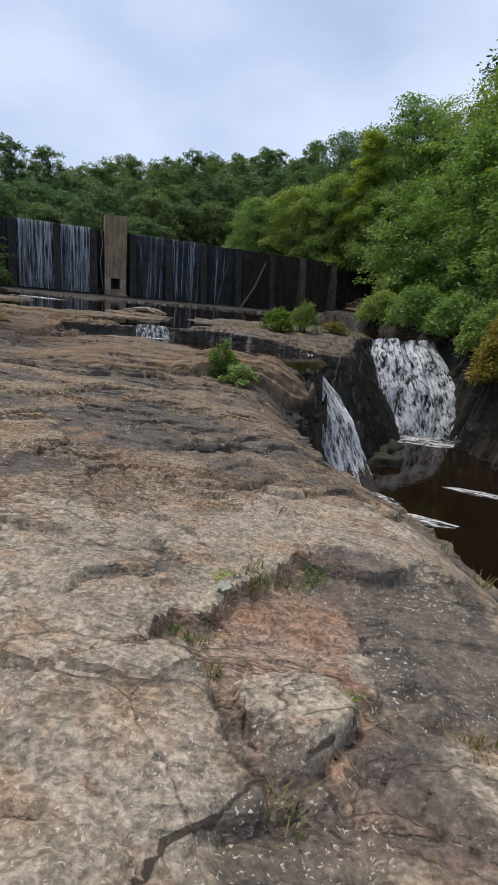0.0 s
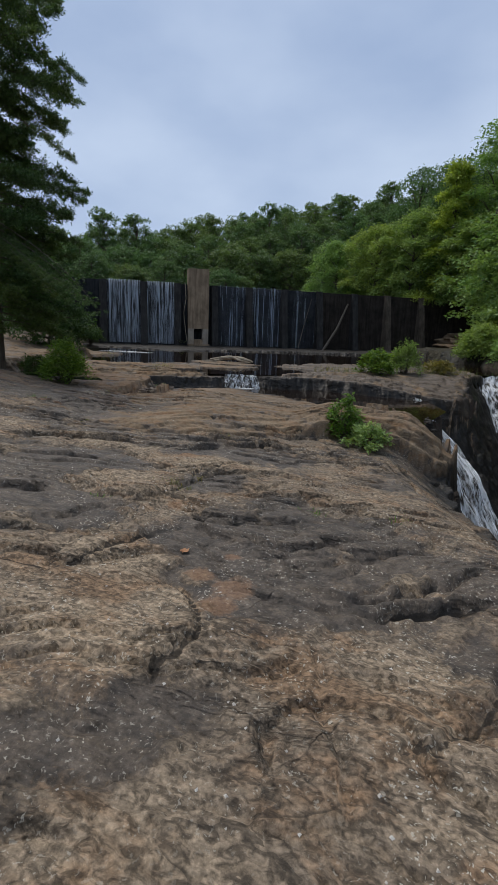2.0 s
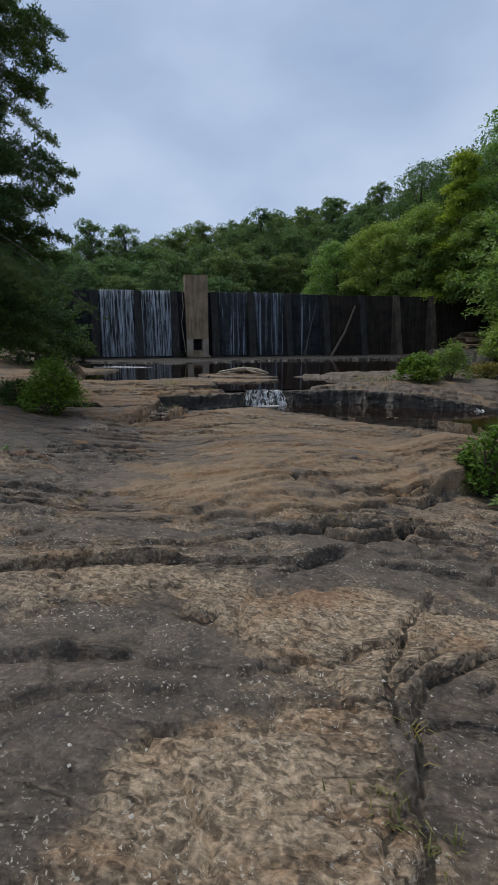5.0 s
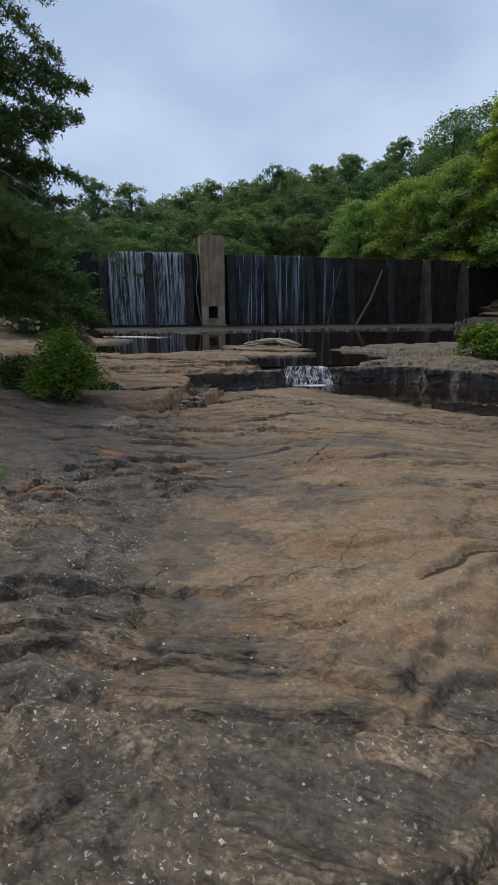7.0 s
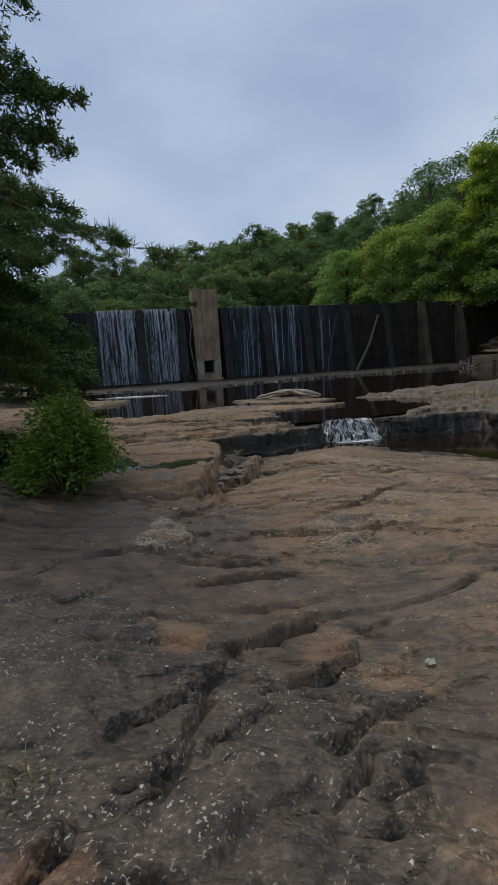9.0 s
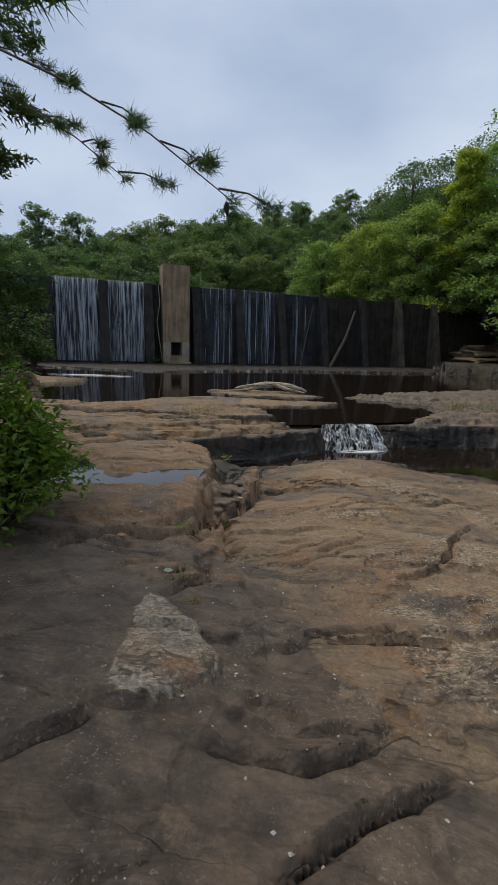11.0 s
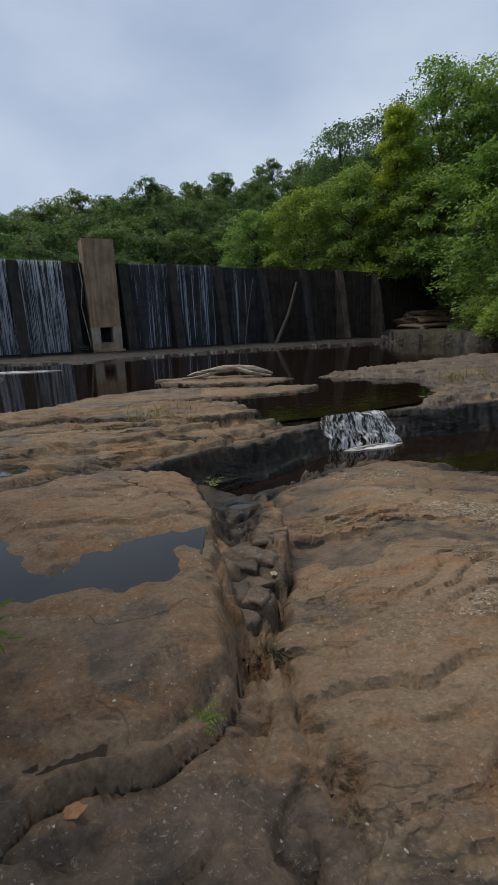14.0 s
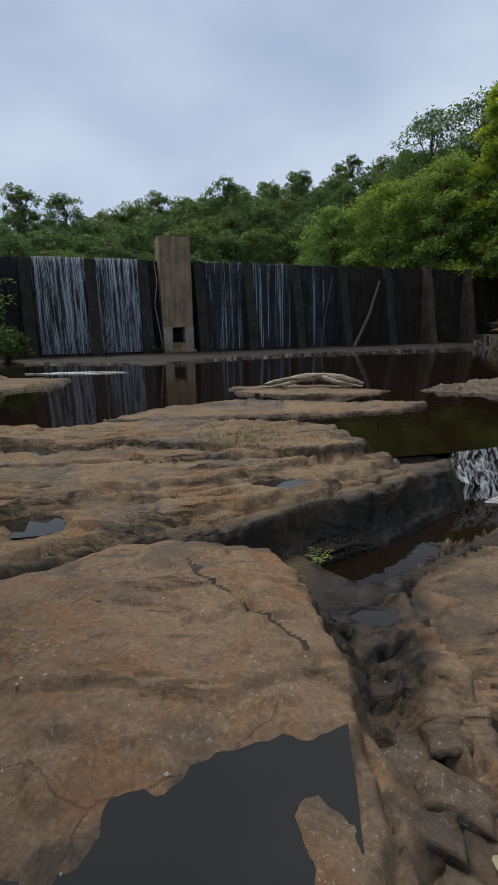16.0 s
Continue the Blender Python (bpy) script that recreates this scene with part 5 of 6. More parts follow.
for i, (x, y, h, r, mat, low) in enumerate(RIGHT_TREES):
    place(broadleaf("tree", h, r, 190, 48, 0.34, mat, 200 + i, low, bunch=0.85), pose(x, y, max(0.3, land_z(x, y)) - 0.4, 0, 0, 40 * i), "leafy green tree leaning over the gorge bank", "gorge bank trees")
place(broadleaf("tree", 13.5, 2.4, 130, 50, 0.3, LEAF_GOLD, 231, 0.25, bunch=0.7), pose(17.5, 38, 4.5), "tree with yellow-orange autumn leaves on the bank")

# trees behind the end of the dam
for i, (x, y, h, r, mat) in enumerate(((5.5, 62.5, 12, 4.2, LEAF), (13.5, 61.5, 21, 4.8, LEAF), (17.5, 63.0, 21, 5.6, LEAF), (1.5, 66.5, 11, 4.4, LEAF), (10.5, 68.0, 19.5, 5.4, LEAF_FAR),
                                    (21.0, 57.5, 21, 5.6, LEAF), (-3.5, 70.5, 10, 4.2, LEAF), (6.5, 72.0, 20, 5.4, LEAF_FAR), (15.5, 72.0, 22.5, 6.0, LEAF_FAR), (11.0, 57.5, 10, 3.6, LEAF))):
    place(round_tree("tree", h, r, 560, 32, 0.29, mat, 260 + i), pose(x, y, 4.6, 0, 0, 50 * i), "bright green tree above the end of the dam", "trees behind the dam")
place(round_tree("tree", 17.5, 3.7, 620, 34, 0.28, LEAF_LIME, 280, True), pose(9.0, 60.2, 4.2), "tall slender tree with yellowing leaves by the dam")

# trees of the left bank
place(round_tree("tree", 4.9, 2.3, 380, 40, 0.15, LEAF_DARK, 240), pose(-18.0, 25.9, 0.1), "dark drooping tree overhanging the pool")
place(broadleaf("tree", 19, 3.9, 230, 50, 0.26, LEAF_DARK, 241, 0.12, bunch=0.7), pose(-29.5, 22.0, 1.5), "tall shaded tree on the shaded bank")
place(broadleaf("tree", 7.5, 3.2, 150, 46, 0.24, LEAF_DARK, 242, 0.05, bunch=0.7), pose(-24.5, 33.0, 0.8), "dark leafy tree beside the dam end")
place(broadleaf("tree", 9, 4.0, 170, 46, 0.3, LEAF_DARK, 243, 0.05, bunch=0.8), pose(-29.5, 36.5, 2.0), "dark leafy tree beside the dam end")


# ---- driftwood log ----
def driftwood():
    log = tagged(new("driftwood_log"), "bleached driftwood log lying on a flat rock in the pool", "log")
    pts = [(-1.55, 0, 0.14), (-1.25, 0.02, 0.2), (-0.8, 0.03, 0.27), (-0.2, 0.0, 0.36), (0.4, 0.05, 0.38), (0.9, 0.0, 0.32), (1.35, -0.05, 0.22), (1.6, -0.05, 0.14)]
    piece("trunk", tubes("trunk", [(pts, [0.03, 0.09, 0.10, 0.14, 0.11, 0.13, 0.08, 0.04], 10)], DRIFT), log)
    piece("branch", tubes("branch", [([(0.3, -0.1, 0.35), (0.9, -0.35, 0.18), (1.5, -0.42, 0.1)], [0.09, 0.07, 0.03], 7)], DRIFT), log)
    piece("branch", tubes("branch", [([(-0.5, 0, 0.25), (-1.0, -0.25, 0.14), (-1.7, -0.3, 0.08)], [0.08, 0.06, 0.02], 7)], DRIFT), log)
    log.matrix_basis = pose(-7.9, 28.4, 0.0, 0, 0, 2) @ Matrix.Scale(0.86, 4)


driftwood()


husk = Mat("dark_cone_scales", 0.8)
husk.colour(husk.ramp(husk.noise(60), (0.3, (0.012, 0.01, 0.008)), (0.7, (0.04, 0.03, 0.022))))
CONE = husk.m


# ---- pine whose boughs hang over the path ----
def pine():
    rng = np.random.default_rng(77)
    tree = tagged(new("pine_tree"), "pine with dark needle tufts reaching over the rock", "tree")
    base = Vector((-13.6, 16.6, 0.2))
    pts = [base + Vector((0.1 * math.sin(t * 4), 0.1 * math.cos(t * 3) - 0.1, t * 13.0)) for t in np.linspace(0, 1, 9)]
    piece("trunk", tubes("trunk", [(pts, [0.19 * (1 - 0.8 * t) for t in np.linspace(0, 1, 9)], 9)], BARK), tree)
    # the long low boughs over the path, then the crown
    boughs = [((-13.6, 16.6, 5.4), (-8.9, 13.9, 3.6), (-7.53, 13.0, 2.29)), ((-13.6, 16.6, 5.2), (-9.2, 14.2, 3.5), (-8.07, 13.36, 2.48))]
    for tip in ((-7.17, 11.9, 2.44), (-7.45, 11.95, 2.55), (-7.8, 12.1, 2.45), (-8.3, 12.3, 2.6), (-7.9, 11.7, 2.8)):
        boughs.append(((-13.6, 16.6, 5.0), ((tip[0] - 13.6) / 2, (tip[1] + 16.6) / 2, tip[2] + 1.3), tip))
    low = len(boughs)
    for i in range(84):
        z = 1.6 + 11.0 * (i + 0.5) / 84
        ang = -1.9 + (i * 2.399) % 3.9
        reach = float(np.interp(z, (1, 4.4, 5.4, 6.5, 7.4, 8.2, 8.8, 11, 12.8), (3.0, 2.8, 3.3, 3.4, 1.6, 1.5, 3.7, 3.3, 0.8))) * rng.uniform(0.7, 1.08)
        tip = Vector((-13.6 + math.cos(ang) * reach, 16.6 + math.sin(ang) * reach, z + rng.uniform(-0.6, 0.2)))
        boughs.append(((-13.6, 16.6, z + 0.2), tuple((Vector((-13.6, 16.6, z)) + tip) / 2 + Vector((0, 0, 0.3))), tuple(tip)))
    for i, (a, b, c) in enumerate(boughs):
        a, b, c = Vector(a), Vector(b), Vector(c)
        near = i < low
        limbs, tufts = [], []
        line = [a * (1 - t) ** 2 + b * 2 * t * (1 - t) + c * t * t for t in np.linspace(0, 1, 9)]
        limbs.append((line, [(0.015 if i < 2 else 0.009 if near else 0.03) * (1 - 0.85 * t) for t in np.linspace(0, 1, 9)], 5))
        n = 17 if i < 2 else 34 if near else 20
        for j in range(n):
            t = (0.25 if i < 2 else 0.1 if near else 0.2) + (0.75 if i < 2 else 0.9 if near else 0.8) * (j + 0.5) / n
            p = a * (1 - t) ** 2 + b * 2 * t * (1 - t) + c * t * t
            d = (c - a).normalized()
            side = d.cross(Vector((0, 0, 1))).normalized() * (1 if j % 2 else -1)
            ln = rng.uniform(0.14, 0.45) * (1.3 - 0.75 * t) if i < 2 else rng.uniform(0.25, 0.6) * (1.4 - t) if near else rng.uniform(0.35, 1.05) * (1.2 - 0.8 * t)
            q = p + (d * 0.8 + side * rng.uniform(0.3, 0.9) + Vector((0, 0, rng.uniform(-0.2, 0.25) if near else rng.uniform(-0.6, 0.55)))) * ln
            limbs.append(([p, (p + q) / 2 + Vector((0, 0, 0.02)), q], [0.005, 0.004, 0.003] if near else [0.010, 0.007, 0.004], 4))
            for f in ((0.7, 0.85, 1.0) if i < 2 else (0.4, 0.6, 0.8, 1.0)):
                tufts.append(p.lerp(q, f))
            if not near:
                tufts.append(p + Vector(rng.normal(0, 0.09, 3)))
        tufts.append(c)
        bough = piece("bough", tubes("bough", limbs, BARK), tree)
        per = 80 if i < 2 else 40 if near else 21
        cs = np.repeat(np.array([tuple(v) for v in tufts]), per, 0)
        m = len(cs)
        way = rng.normal(0, 1, (m, 3)) + np.array(tuple((c - a).normalized())) * 0.7 + (0, 0, 0.2)
        way /= np.linalg.norm(way, axis=1, keepdims=True)
        wide = np.cross(way, rng.normal(0, 1, (m, 3)))
        wide /= np.linalg.norm(wide, axis=1, keepdims=True) + 1e-6
        root = cs + rng.normal(0, 0.012 if near else 0.055, (m, 3))
        ln = rng.uniform(0.035, 0.07, (m, 1)) if i < 2 else rng.uniform(0.05, 0.09, (m, 1)) if near else rng.uniform(0.07, 0.13, (m, 1))
        wd = 0.0017 if i < 2 else 0.0035 if near else 0.019
        verts = np.stack([root - wide * wd, root + wide * wd, root + way * ln], 1).reshape(-1, 3)
        piece("foliage", mesh_from("foliage", verts, np.arange(m * 3).reshape(-1, 3), [NEEDLE], False), bough)
        if i == 0:
            cones = []
            for k in (c + Vector((-0.02, -0.02, -0.01)), line[5]):
                cones.append(([k, k + Vector((0, 0, -0.02)), k + Vector((0.003, 0, -0.045))], [0.008, 0.012, 0.003], 7))
            for cone in cones:
                piece("cone", tubes("cone", [cone], CONE), bough)


pine()


# ---- bushes, grass, ferns ----
def bush(x, y, z, r, h, clumps, per, leaf, mat, seed, label, slim=0.5, lean=(0, 0)):
    rng = np.random.default_rng(seed)
    ob = tagged(new("bush"), label, "bush")
    stems, centres = [], []
    for i in range(clumps):
        a, f = rng.uniform(0, 2 * math.pi), rng.random() ** 0.5
        k = rng.uniform(0.25, 1.0)
        p = Vector((math.cos(a) * f * r * (1.15 - 0.45 * k) + lean[0] * k, math.sin(a) * f * r * (1.15 - 0.45 * k) + lean[1] * k, h * k * (1.0 - 0.35 * f * f)))
        centres.append(tuple(p))
        if i % 2 == 0:
            stems.append(([Vector((p.x * 0.1, p.y * 0.1, -0.12)), Vector((p.x * 0.5, p.y * 0.5, p.z * 0.6)), p], [0.012, 0.009, 0.003], 4))
    piece("stem", tubes("stem", stems, BARK), ob)
    piece("foliage", leaves("foliage", centres, leaf, per, (r * 0.24, r * 0.24, h * 0.13), mat, rng, 0.05, slim), ob)
    ob.location = (x, y, z)
    return ob


bush(-9.86, 14.9, 0.10, 0.78, 1.35, 150, 42, 0.085, LEAF_BUSH, 1, "dense green leafy bush growing from the rock", 0.45)
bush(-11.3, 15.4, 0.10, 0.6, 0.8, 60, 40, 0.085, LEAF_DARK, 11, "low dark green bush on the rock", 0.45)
bush(-1.15, 10.8, ground_z(-1.15, 10.8), 0.36, 0.9, 50, 34, 0.075, LEAF_BUSH, 2, "bright green seedling bush in a rock notch", 0.45)
bush(-0.7, 10.45, ground_z(-0.7, 10.45), 0.45, 0.5, 50, 34, 0.075, LEAF, 3, "dark green leafy bush at the slab edge", 0.5)
bush(0.2, 24.6, 0.05, 0.9, 1.25, 90, 36, 0.13, LEAF_BUSH, 4, "round green bush on the rock shelf", 0.5)
bush(1.6, 25.6, 0.05, 0.8, 1.75, 80, 34, 0.14, FERN, 5, "pale green willowy bush on the rock shelf", 0.3)
bush(3.4, 27.2, 0.05, 0.9, 0.8, 60, 34, 0.13, GRASS, 6, "olive scrub on the rock shelf", 0.35)
bush(12.3, 24.8, max(-2.8, ground_z(12.3, 24.8) - 0.1), 1.6, 4.4, 240, 50, 0.2, LEAF_OLIVE, 7, "olive-yellow bush hanging over the gorge", 0.45)
bush(12.4, 27.8, -0.6, 1.7, 3.2, 160, 46, 0.2, LEAF, 8, "green undergrowth above the waterfall", 0.45)
bush(14.2, 23.2, ground_z(14.2, 23.2) - 0.1, 2.0, 4.0, 240, 50, 0.2, LEAF_OLIVE, 9, "olive-yellow bush hanging over the gorge", 0.45)
for i, (x, y, z, r, h) in enumerate(((11.8, 31.5, 0.0, 2.0, 3.2), (10.4, 35.5, 0.2, 2.2, 3.4), (8.8, 40.0, 0.2, 2.0, 3.0), (13.5, 28.0, 0.0, 2.2, 3.4), (10.6, 44.5, 0.8, 2.2, 3.2))):
    bush(x, y, z, r, h, 190, 48, 0.22, LEAF, 20 + i, "thick green undergrowth along the wooded bank", 0.45)
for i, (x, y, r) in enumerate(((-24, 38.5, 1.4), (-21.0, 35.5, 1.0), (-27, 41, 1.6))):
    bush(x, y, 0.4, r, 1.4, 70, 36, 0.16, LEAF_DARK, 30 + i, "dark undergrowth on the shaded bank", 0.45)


def tuft(name, x, y, z, n, h, spread, mat, seed, label, width=0.006, bend=1.25):
    """Blades that rise from one root and bend over."""
    rng = np.random.default_rng(seed)
    verts, faces = [], []
    for _ in range(n):
        a, l = rng.uniform(0, 2 * math.pi), h * rng.uniform(0.5, 1.15)
        d = np.array((math.cos(a), math.sin(a)))
        root = rng.normal(0, spread, 2)
        w = np.array((-d[1], d[0])) * width
        lean = rng.uniform(0.2, 1.0) * bend
        k = len(verts)
        for f, ww in ((0, 1.0), (0.5, 0.8), (1.0, 0.08)):
            c = root + d * l * lean * f * f
            zz = l * f * (1 - 0.35 * lean * f) - 0.02
            verts += [(c[0] - w[0] * ww, c[1] - w[1] * ww, zz), (c[0] + w[0] * ww, c[1] + w[1] * ww, zz)]
        faces += [(k, k + 1, k + 3, k + 2), (k + 2, k + 3, k + 5, k + 4)]
    ob = new(name, mesh_from(name, verts, faces, [mat], False))
    ob.location = (x, y, z)
    return tagged(ob, label, "plant")


TUFTS = [(-0.36, 1.6, 40, 0.12, 0.045), (-0.27, 1.56, 30, 0.10, 0.04), (0.0, 2.0, 50, 0.13, 0.05), (0.16, 2.16, 60, 0.14, 0.06), (0.34, 2.3, 50, 0.13, 0.06), (-0.14, 1.34, 30, 0.08, 0.025), (-0.7, 1.27, 30, 0.06, 0.05),
         (0.16, 0.83, 30, 0.10, 0.03), (0.42, 1.28, 20, 0.07, 0.03), (1.75, 2.9, 40, 0.14, 0.05), (1.7, 3.6, 30, 0.12, 0.05), (0.95, 1.15, 40, 0.10, 0.06),
         (-3.35, 5.35, 24, 0.06, 0.04), (-5.48, 8.59, 60, 0.035, 0.03), (-5.55, 8.79, 60, 0.035, 0.03), (-5.59, 9.0, 50, 0.03, 0.03), (-1.4, 5.95, 24, 0.07, 0.05), (-2.7, 5.9, 26, 0.06, 0.05), (-3.0, 8.75, 30, 0.09, 0.08), (-2.75, 8.75, 30, 0.09, 0.08), (-0.55, 6.1, 30, 0.07, 0.05),
         (-2.75, 6.35, 30, 0.07, 0.05), (-2.85, 6.0, 34, 0.08, 0.06), (-7.35, 10.3, 30, 0.10, 0.05), (-7.5, 10.1, 30, 0.10, 0.05),
         (-8.0, 14.15, 30, 0.08, 0.03), (-7.86, 13.9, 30, 0.08, 0.03), (-7.93, 16.2, 40, 0.10, 0.04), (-7.9, 16.35, 40, 0.10, 0.04), (-7.92, 16.05, 30, 0.09, 0.04), (-8.0, 17.2, 20, 0.06, 0.03)]
for i, (x, y, n, h, sp) in enumerate(TUFTS):
    tuft("grass_tuft", x, y, ground_z(x, y), n, h, sp, GRASS if i % 4 else LEAF_BUSH, 300 + i, "small tuft of green grass in a rock crack", 0.004)
for i, (x, y, n, h, sp) in enumerate(((-9.15, 21.45, 90, 0.5, 0.25), (-9.5, 21.6, 60, 0.4, 0.2), (-1.2, 24.4, 120, 0.6, 0.5), (-2.1, 25.2, 90, 0.5, 0.4), (2.6, 26.2, 120, 0.7, 0.6), (4.2, 28.2, 120, 0.7, 0.6), (-16, 29, 50, 0.35, 0.2))):
    tuft("wild_grass", x, y, 0.05, n, h, sp, GRASS, 340 + i, "sparse olive wild grass on the flat rock", 0.007)


def fern(x, y, z, n, size, seed, label, mat=LEAF_BUSH, pitch=0.5):
    """Stems with paired leaflets, arching outward."""
    rng = np.random.default_rng(seed)
    verts, faces = [], []
    for i in range(n):
        a = i * 2 * math.pi / n + rng.uniform(-0.4, 0.4)
        d = Vector((math.cos(a), math.sin(a), 0))
        side = Vector((-d.y, d.x, 0))
        l = size * rng.uniform(0.7, 1.1)
        for k in range(7):
            f = (k + 1) / 7
            c = d * l * f + Vector((0, 0, l * (pitch * 1.6 * f - pitch * f * f)))
            ll = l * 0.36 * (1.05 - 0.6 * f)
            for sgn in (-1, 1):
                tip = c + side * sgn * ll + d * ll * 0.6
                mid = c.lerp(tip, 0.5)
                w = d.cross(Vector((0, 0, 1))).cross(side * sgn).normalized() * 0
                e = d * ll * 0.22
                b = len(verts)
                verts += [tuple(c), tuple(mid + e), tuple(tip), tuple(mid - e)]
                faces.append((b, b + 1, b + 2, b + 3))
    ob = new("fern", mesh_from("fern", verts, faces, [mat], False))
    ob.location = (x, y, z)
    return tagged(ob, label, "plant")


fern(-8.33, 15.4, ground_z(-8.33, 15.4), 6, 0.11, 1, "small green spiky plant in the gully")
fern(-8.68, 18.88, ground_z(-8.68, 18.88), 7, 0.17, 2, "bright green leafy plant hanging over the channel", LEAF_BUSH, 0.9)
fern(-8.56, 19.0, ground_z(-8.56, 19.0), 6, 0.14, 3, "bright green leafy plant hanging over the channel", LEAF_BUSH, 1.1)
fern(-8.32, 19.3, ground_z(-8.32, 19.3), 6, 0.15, 4, "yellow-green plant on the ledge", FERN, 1.3)
fern(-0.2, 1.95, ground_z(-0.2, 1.95), 5, 0.07, 5, "tiny round-leaved weed in a crack", FERN)
p = dam_pt(-1.6, 1.7, 0.25)
fern(p.x, p.y, p.z, 10, 0.75, 6, "pale green fern clump at the pillar foot", FERN, 0.9)
p = dam_pt(24.5, 3.5, 0.3)
fern(p.x, p.y, p.z, 9, 0.8, 7, "green weeds at the end of the dam", LEAF_BUSH)


# ---- loose rock, chips and fallen leaves ----
def boulder(name, x, y, z, sx, sy, sz, rot, mat, seed, label, crust=0.62):
    """A flat bedded block with worn corners."""
    bm = bmesh.new()
    bmesh.ops.create_cube(bm, size=1)
    bmesh.ops.subdivide_edges(bm, edges=bm.edges, cuts=6, use_grid_fill=True)
    for v in bm.verts:
        c = v.co.copy()
        r = max(abs(c.x), abs(c.y)) * 2
        c.x *= 1 - 0.18 * abs(c.z * 2) ** 3
        c.y *= 1 - 0.18 * abs(c.z * 2) ** 3
        n = noise.noise_vector(Vector((c.x * 2.2 + seed, c.y * 2.2, c.z * 2.2)))
        n2 = noise.noise_vector(Vector((c.x * 6 + seed, c.y * 6, c.z * 9)))
        v.co = Vector(((c.x + n.x * 0.22 + n2.x * 0.05) * sx, (c.y + n.y * 0.22 + n2.y * 0.05) * sy, (c.z + n.z * 0.10 * (1.2 - 0.3 * r) + n2.z * 0.04 + 0.42) * sz))
    ob = part(name, bm, mat, None, "", True)
    layer = ob.data.attributes.new("crust", "FLOAT", "POINT")
    layer.data.foreach_set("value", np.full(len(ob.data.vertices), crust, np.float32))
    ob.matrix_basis = pose(x, y, z, 0, 0, rot)
    return tagged(ob, label, "rock")


for i, (u, v, z, sx, sy, sz, rot) in enumerate(((27.0, 3.8, -0.1, 5.2, 3.4, 0.8, 22), (27.6, 3.6, 0.62, 4.4, 3.0, 0.7, 30), (28.2, 2.8, 1.25, 4.0, 3.0, 0.7, 18), (29.0, 2.4, 1.85, 3.6, 2.6, 0.6, 26), (30.5, 5.0, 0.3, 4.5, 3.5, 1.0, 10), (31.5, 7.5, 0.1, 5, 3.6, 1.0, 35))):
    p = dam_pt(u, v, z)
    boulder("boulder", p.x, p.y, p.z, sx, sy, sz, rot, ROCK_TAN, i * 3.1, "flat tan boulder stacked at the end of the dam")
boulder("boulder", 5.7, 20.8, -5.6, 1.6, 1.2, 0.9, 20, ROCK_MOSS, 51.0, "dark wet boulder in the gorge pool")
boulder("boulder", 6.4, 23.5, -5.6, 2.2, 1.4, 0.8, 50, ROCK_MOSS, 53.0, "dark wet boulder in the gorge pool")

for i, (x, y, sx, sy, sz, rot) in enumerate(((-8.07, 17.28, 0.26, 0.2, 0.14, 20), (-7.9, 17.12, 0.2, 0.26, 0.16, 70), (-8.06, 16.98, 0.24, 0.17, 0.15, -15), (-7.98, 16.78, 0.22, 0.19, 0.14, 40),
                                             (-8.1, 16.62, 0.18, 0.24, 0.13, 10), (-7.98, 16.5, 0.17, 0.2, 0.12, -30), (-8.08, 16.34, 0.16, 0.2, 0.12, 55), (-8.02, 16.16, 0.13, 0.18, 0.10, 15), (-7.86, 17.38, 0.2, 0.16, 0.12, 5))):
    boulder("rock_block", x, y, ground_z(x, y) - 0.075, sx, sy, sz, rot, ROCK_RUST if i % 3 else ROCK_TAN, 60 + i * 2.7, "broken dark brown block wedged in the gully", 0.2)

rng = np.random.default_rng(12)
n = 900
ux = rng.random(n)
cx = np.interp(ux, (0, 0.25, 0.6, 1), (0.2, -2.4, -6.4, -8.8)) + rng.normal(0, 0.9, n)
cy = np.interp(ux, (0, 0.25, 0.6, 1), (1.0, 5.0, 10.5, 17.6)) + rng.normal(0, 0.7, n)
cz = terrain(cx, cy)[0]
verts, faces = [], []
for x, y, z in zip(cx, cy, cz):
    r = rng.uniform(0.003, 0.011)
    k = len(verts)
    for j in range(4):
        w = j * math.pi / 2 + rng.uniform(-0.4, 0.4)
        verts.append((x + math.cos(w) * r * rng.uniform(0.6, 1.3), y + math.sin(w) * r * rng.uniform(0.6, 1.3), z + 0.001))
    verts.append((x, y, z + r * 0.8))
    faces += [(k, k + 1, k + 4), (k + 1, k + 2, k + 4), (k + 2, k + 3, k + 4), (k + 3, k, k + 4)]
tagged(new("rock_chips", mesh_from("rock_chips", verts, faces, [CHIP], False)), "tiny pale quartz chips scattered over the rock", "gravel", kind="stuff")


def fallen_leaf(x, y, z, size, rot, mat, label):
    bm = bmesh.new()
    vs = []
    for k in range(14):
        a = 2 * math.pi * k / 14
        r = size * (0.8 + 0.2 * abs(math.cos(a * 2.5))) * (1.25 if k == 0 else 1)
        vs.append(bm.verts.new((math.cos(a) * r, math.sin(a) * r * 0.8, 0.004 + 0.25 * size * math.cos(a * 3) ** 2)))
    mid = bm.verts.new((0, 0, 0.006))
    for a, b in zip(vs, vs[1:] + vs[:1]):
        bm.faces.new((mid, a, b))
    ob = part("fallen_leaf", bm, mat)
    ob.matrix_basis = pose(x, y, z, 4, 3, rot)
    tagged(ob, label, "leaf")


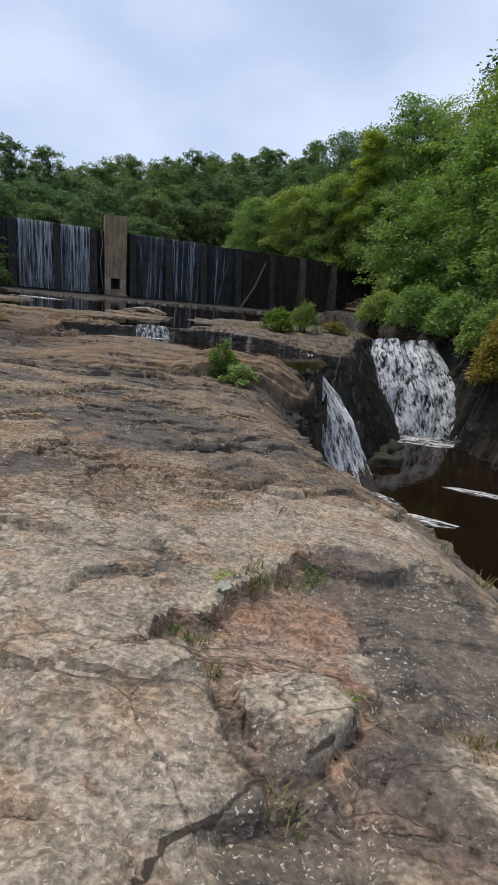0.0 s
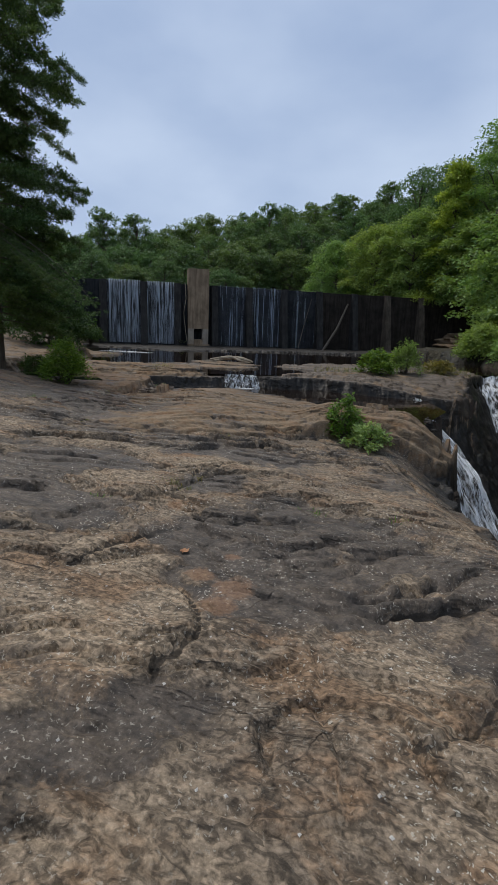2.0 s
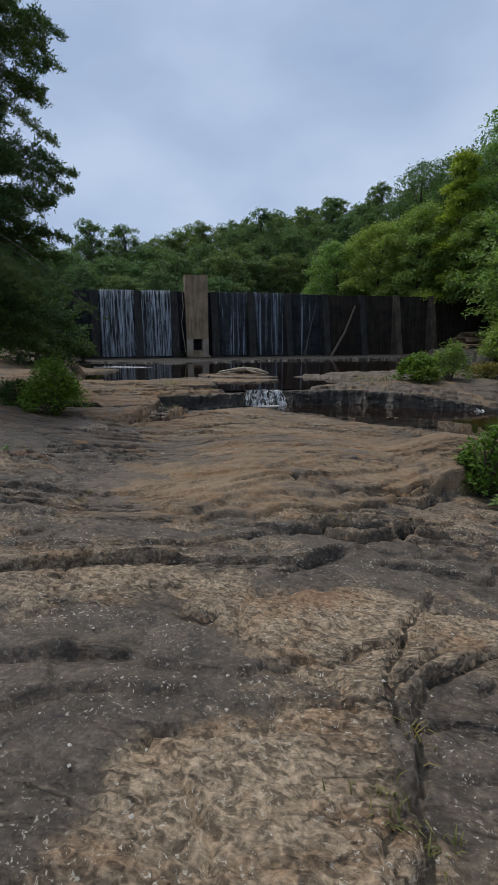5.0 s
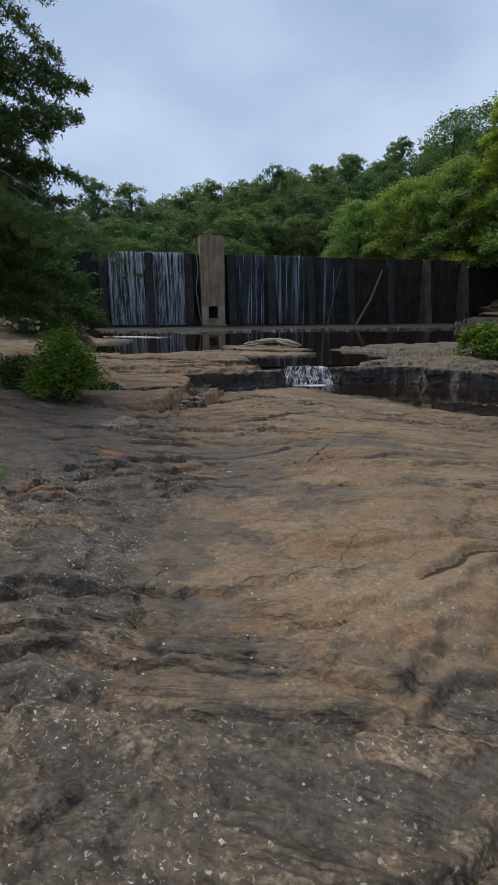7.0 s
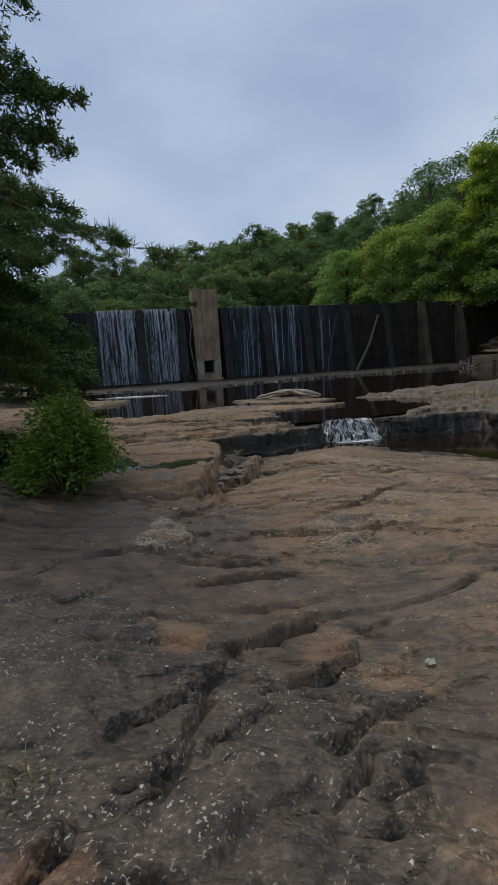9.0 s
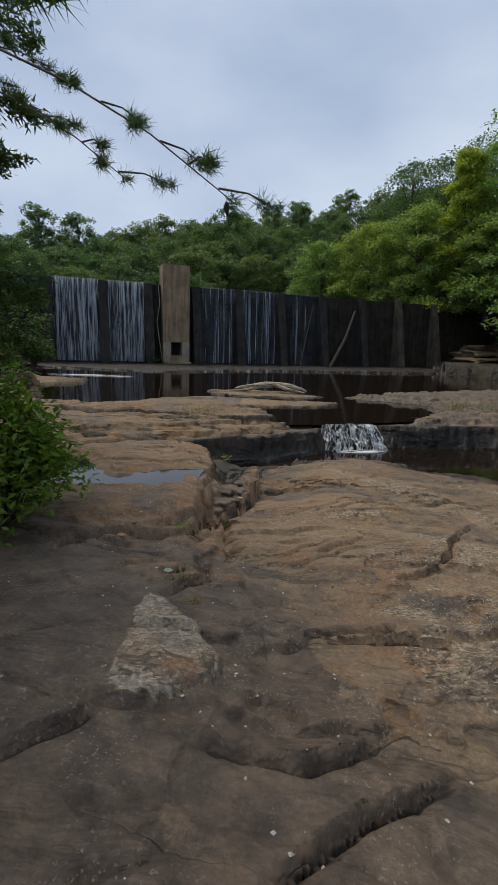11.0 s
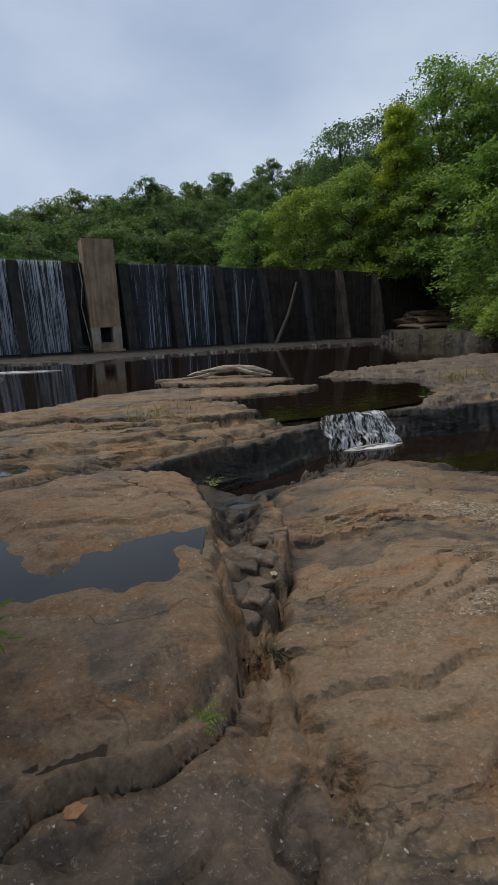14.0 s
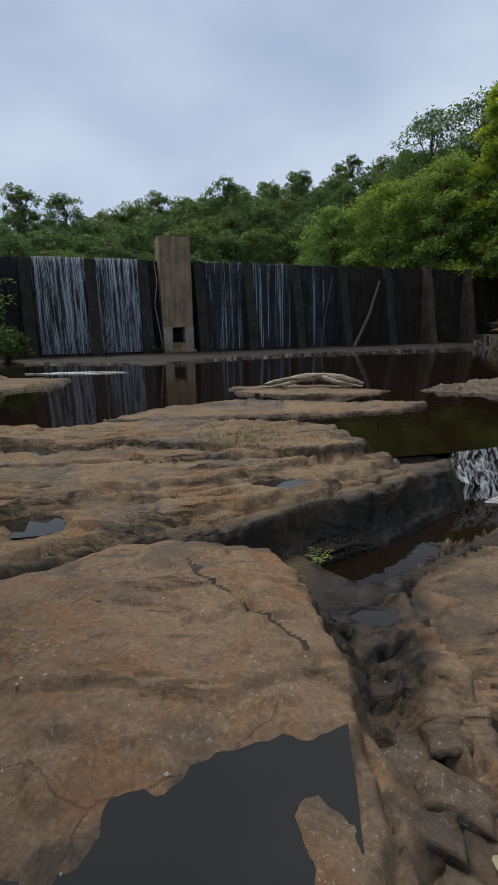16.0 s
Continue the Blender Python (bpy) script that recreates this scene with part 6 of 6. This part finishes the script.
dry = Mat("dry_brown_leaf", 0.7)
dry.colour(dry.ramp(dry.noise(20), (0.3, (0.28, 0.12, 0.05)), (0.7, (0.42, 0.22, 0.1))))
fallen_leaf(-7.98, 16.72, ground_z(-7.98, 16.72) + 0.01, 0.05, 30, LEAF_PALE, "pale fallen leaf in the gully")
fallen_leaf(-7.82, 16.9, ground_z(-7.82, 16.9) + 0.01, 0.04, 80, LEAF_PALE, "pale fallen leaf in the gully")
fallen_leaf(-8.1, 14.2, ground_z(-8.1, 14.2) + 0.01, 0.035, 10, LEAF_PALE, "pale fallen leaf on brown rock")
fallen_leaf(-0.17, 1.85, ground_z(-0.17, 1.85) + 0.01, 0.05, 60, LEAF_PALE, "pale dry leaf beside the grass")
fallen_leaf(-2.2, 4.55, ground_z(-2.2, 4.55) + 0.01, 0.035, 60, dry.m, "dry brown leaf on grey rock")
fallen_leaf(-8.75, 15.0, ground_z(-8.75, 15.0) + 0.01, 0.04, 20, dry.m, "dry brown leaf on the rock")
fallen_leaf(-5.75, 11.5, ground_z(-5.75, 11.5) + 0.01, 0.035, 45, LEAF_PALE, "pale fallen leaf on the slab")

# ---- small things by the dam ----
pole = tagged(new("leaning_log", tubes("leaning_log", [([dam_pt(12.8, 2.0, 0.1), dam_pt(14.5, 1.2, 2.4), dam_pt(15.8, 0.45, 4.9)], [0.14, 0.12, 0.09], 8)], BARK)), "bare brown log leaning against the dam wall", "log")
stick = tagged(new("leaning_branch", tubes("leaning_branch", [([dam_pt(10.1, 1.9, 0.1), dam_pt(10.8, 1.2, 2.4), dam_pt(11.75, 0.4, 5.2)], [0.045, 0.04, 0.02], 6)], BARK)), "thin pale branch leaning against the dam wall", "branch")
vine = tagged(new("hanging_vine", tubes("hanging_vine", [([dam_pt(-1.25, 0.4, 5.9), dam_pt(-1.2, 0.75, 4.6), dam_pt(-1.4, 0.6, 3.2), dam_pt(-1.3, 1.0, 2.0), dam_pt(-1.15, 1.2, 0.6)], [0.03, 0.035, 0.03, 0.035, 0.03], 6)], DRIFT)), "pale dead vine hanging beside the pillar", "vine")
bm = bmesh.new()
block(bm, -14.0, -13.35, 2.6, 3.2, 3.2, -0.2, 2.3)
chipped(bm, 0.03, 4, 90)
tagged(part("concrete_post", bm, PILLAR), "short weathered concrete post by the dam", "post")
for cx, cy, rx, ry, level in POOLS:
    sheet("ledge_puddle", [(cx + 1.25 * rx * math.cos(a * 0.4488), cy + 1.25 * ry * math.sin(a * 0.4488)) for a in range(14)], level, PUDDLE, "small bright puddle on the ledge")


# ---- foam on the water below the falls ----
def foam_patch(x, y, z, r, stretch, rot, seed, label):
    """A thin raft of broken foam."""
    rng = np.random.default_rng(seed)
    n, m = 30, 12
    verts, faces, uv = [(0, 0, 0.012)], [], [(0.5, 0.5)]
    for j in range(1, m):
        for k in range(n):
            a = 2 * math.pi * k / n
            q = r * j / (m - 1) * (1 + 0.25 * noise.noise(Vector((math.cos(a) * 2 + seed, math.sin(a) * 2, 0))))
            verts.append((math.cos(a) * q * stretch, math.sin(a) * q, 0.012 + 0.015 * rng.random() * (1 - j / m)))
            uv.append((0.5 + math.cos(a) * q * 0.5, 0.5 + math.sin(a) * q * 0.5))
    for j in range(m - 2):
        for k in range(n):
            a, b = 1 + j * n + k, 1 + j * n + (k + 1) % n
            faces.append((a, b, b + n, a + n))
    ob = new("foam", mesh_from("foam", verts, faces, [FROTH], True, uv))
    ob.matrix_basis = pose(x, y, z, 0, 0, rot)
    tagged(ob, label, "foam", kind="structure")


FROTH = foam_material("drifting_foam", 0.62, 14.0, 14.0, (0.9, 0.92, 0.93))
foam_patch(9.2, 25.5, -5.14, 1.0, 3.0, 2, 1, "white foam churning below the broad waterfall")
foam_patch(4.6, 16.4, -5.14, 0.7, 1.6, -30, 2, "white foam below the narrow cascade")
foam_patch(6.0, 15.0, -5.14, 0.35, 3.5, -12, 5, "drifting streak of foam on the gorge pool")
foam_patch(9.5, 18.2, -5.14, 0.3, 5.0, -14, 6, "drifting streak of foam on the gorge pool")
foam_patch(-5.5, 21.5, -0.545, 0.16, 4.0, 18, 3, "white foam below the small cascade")
foam_patch(-17.0, 33.5, 0.01, 0.5, 4.0, 6, 7, "bright foam line on the pool below the dam")
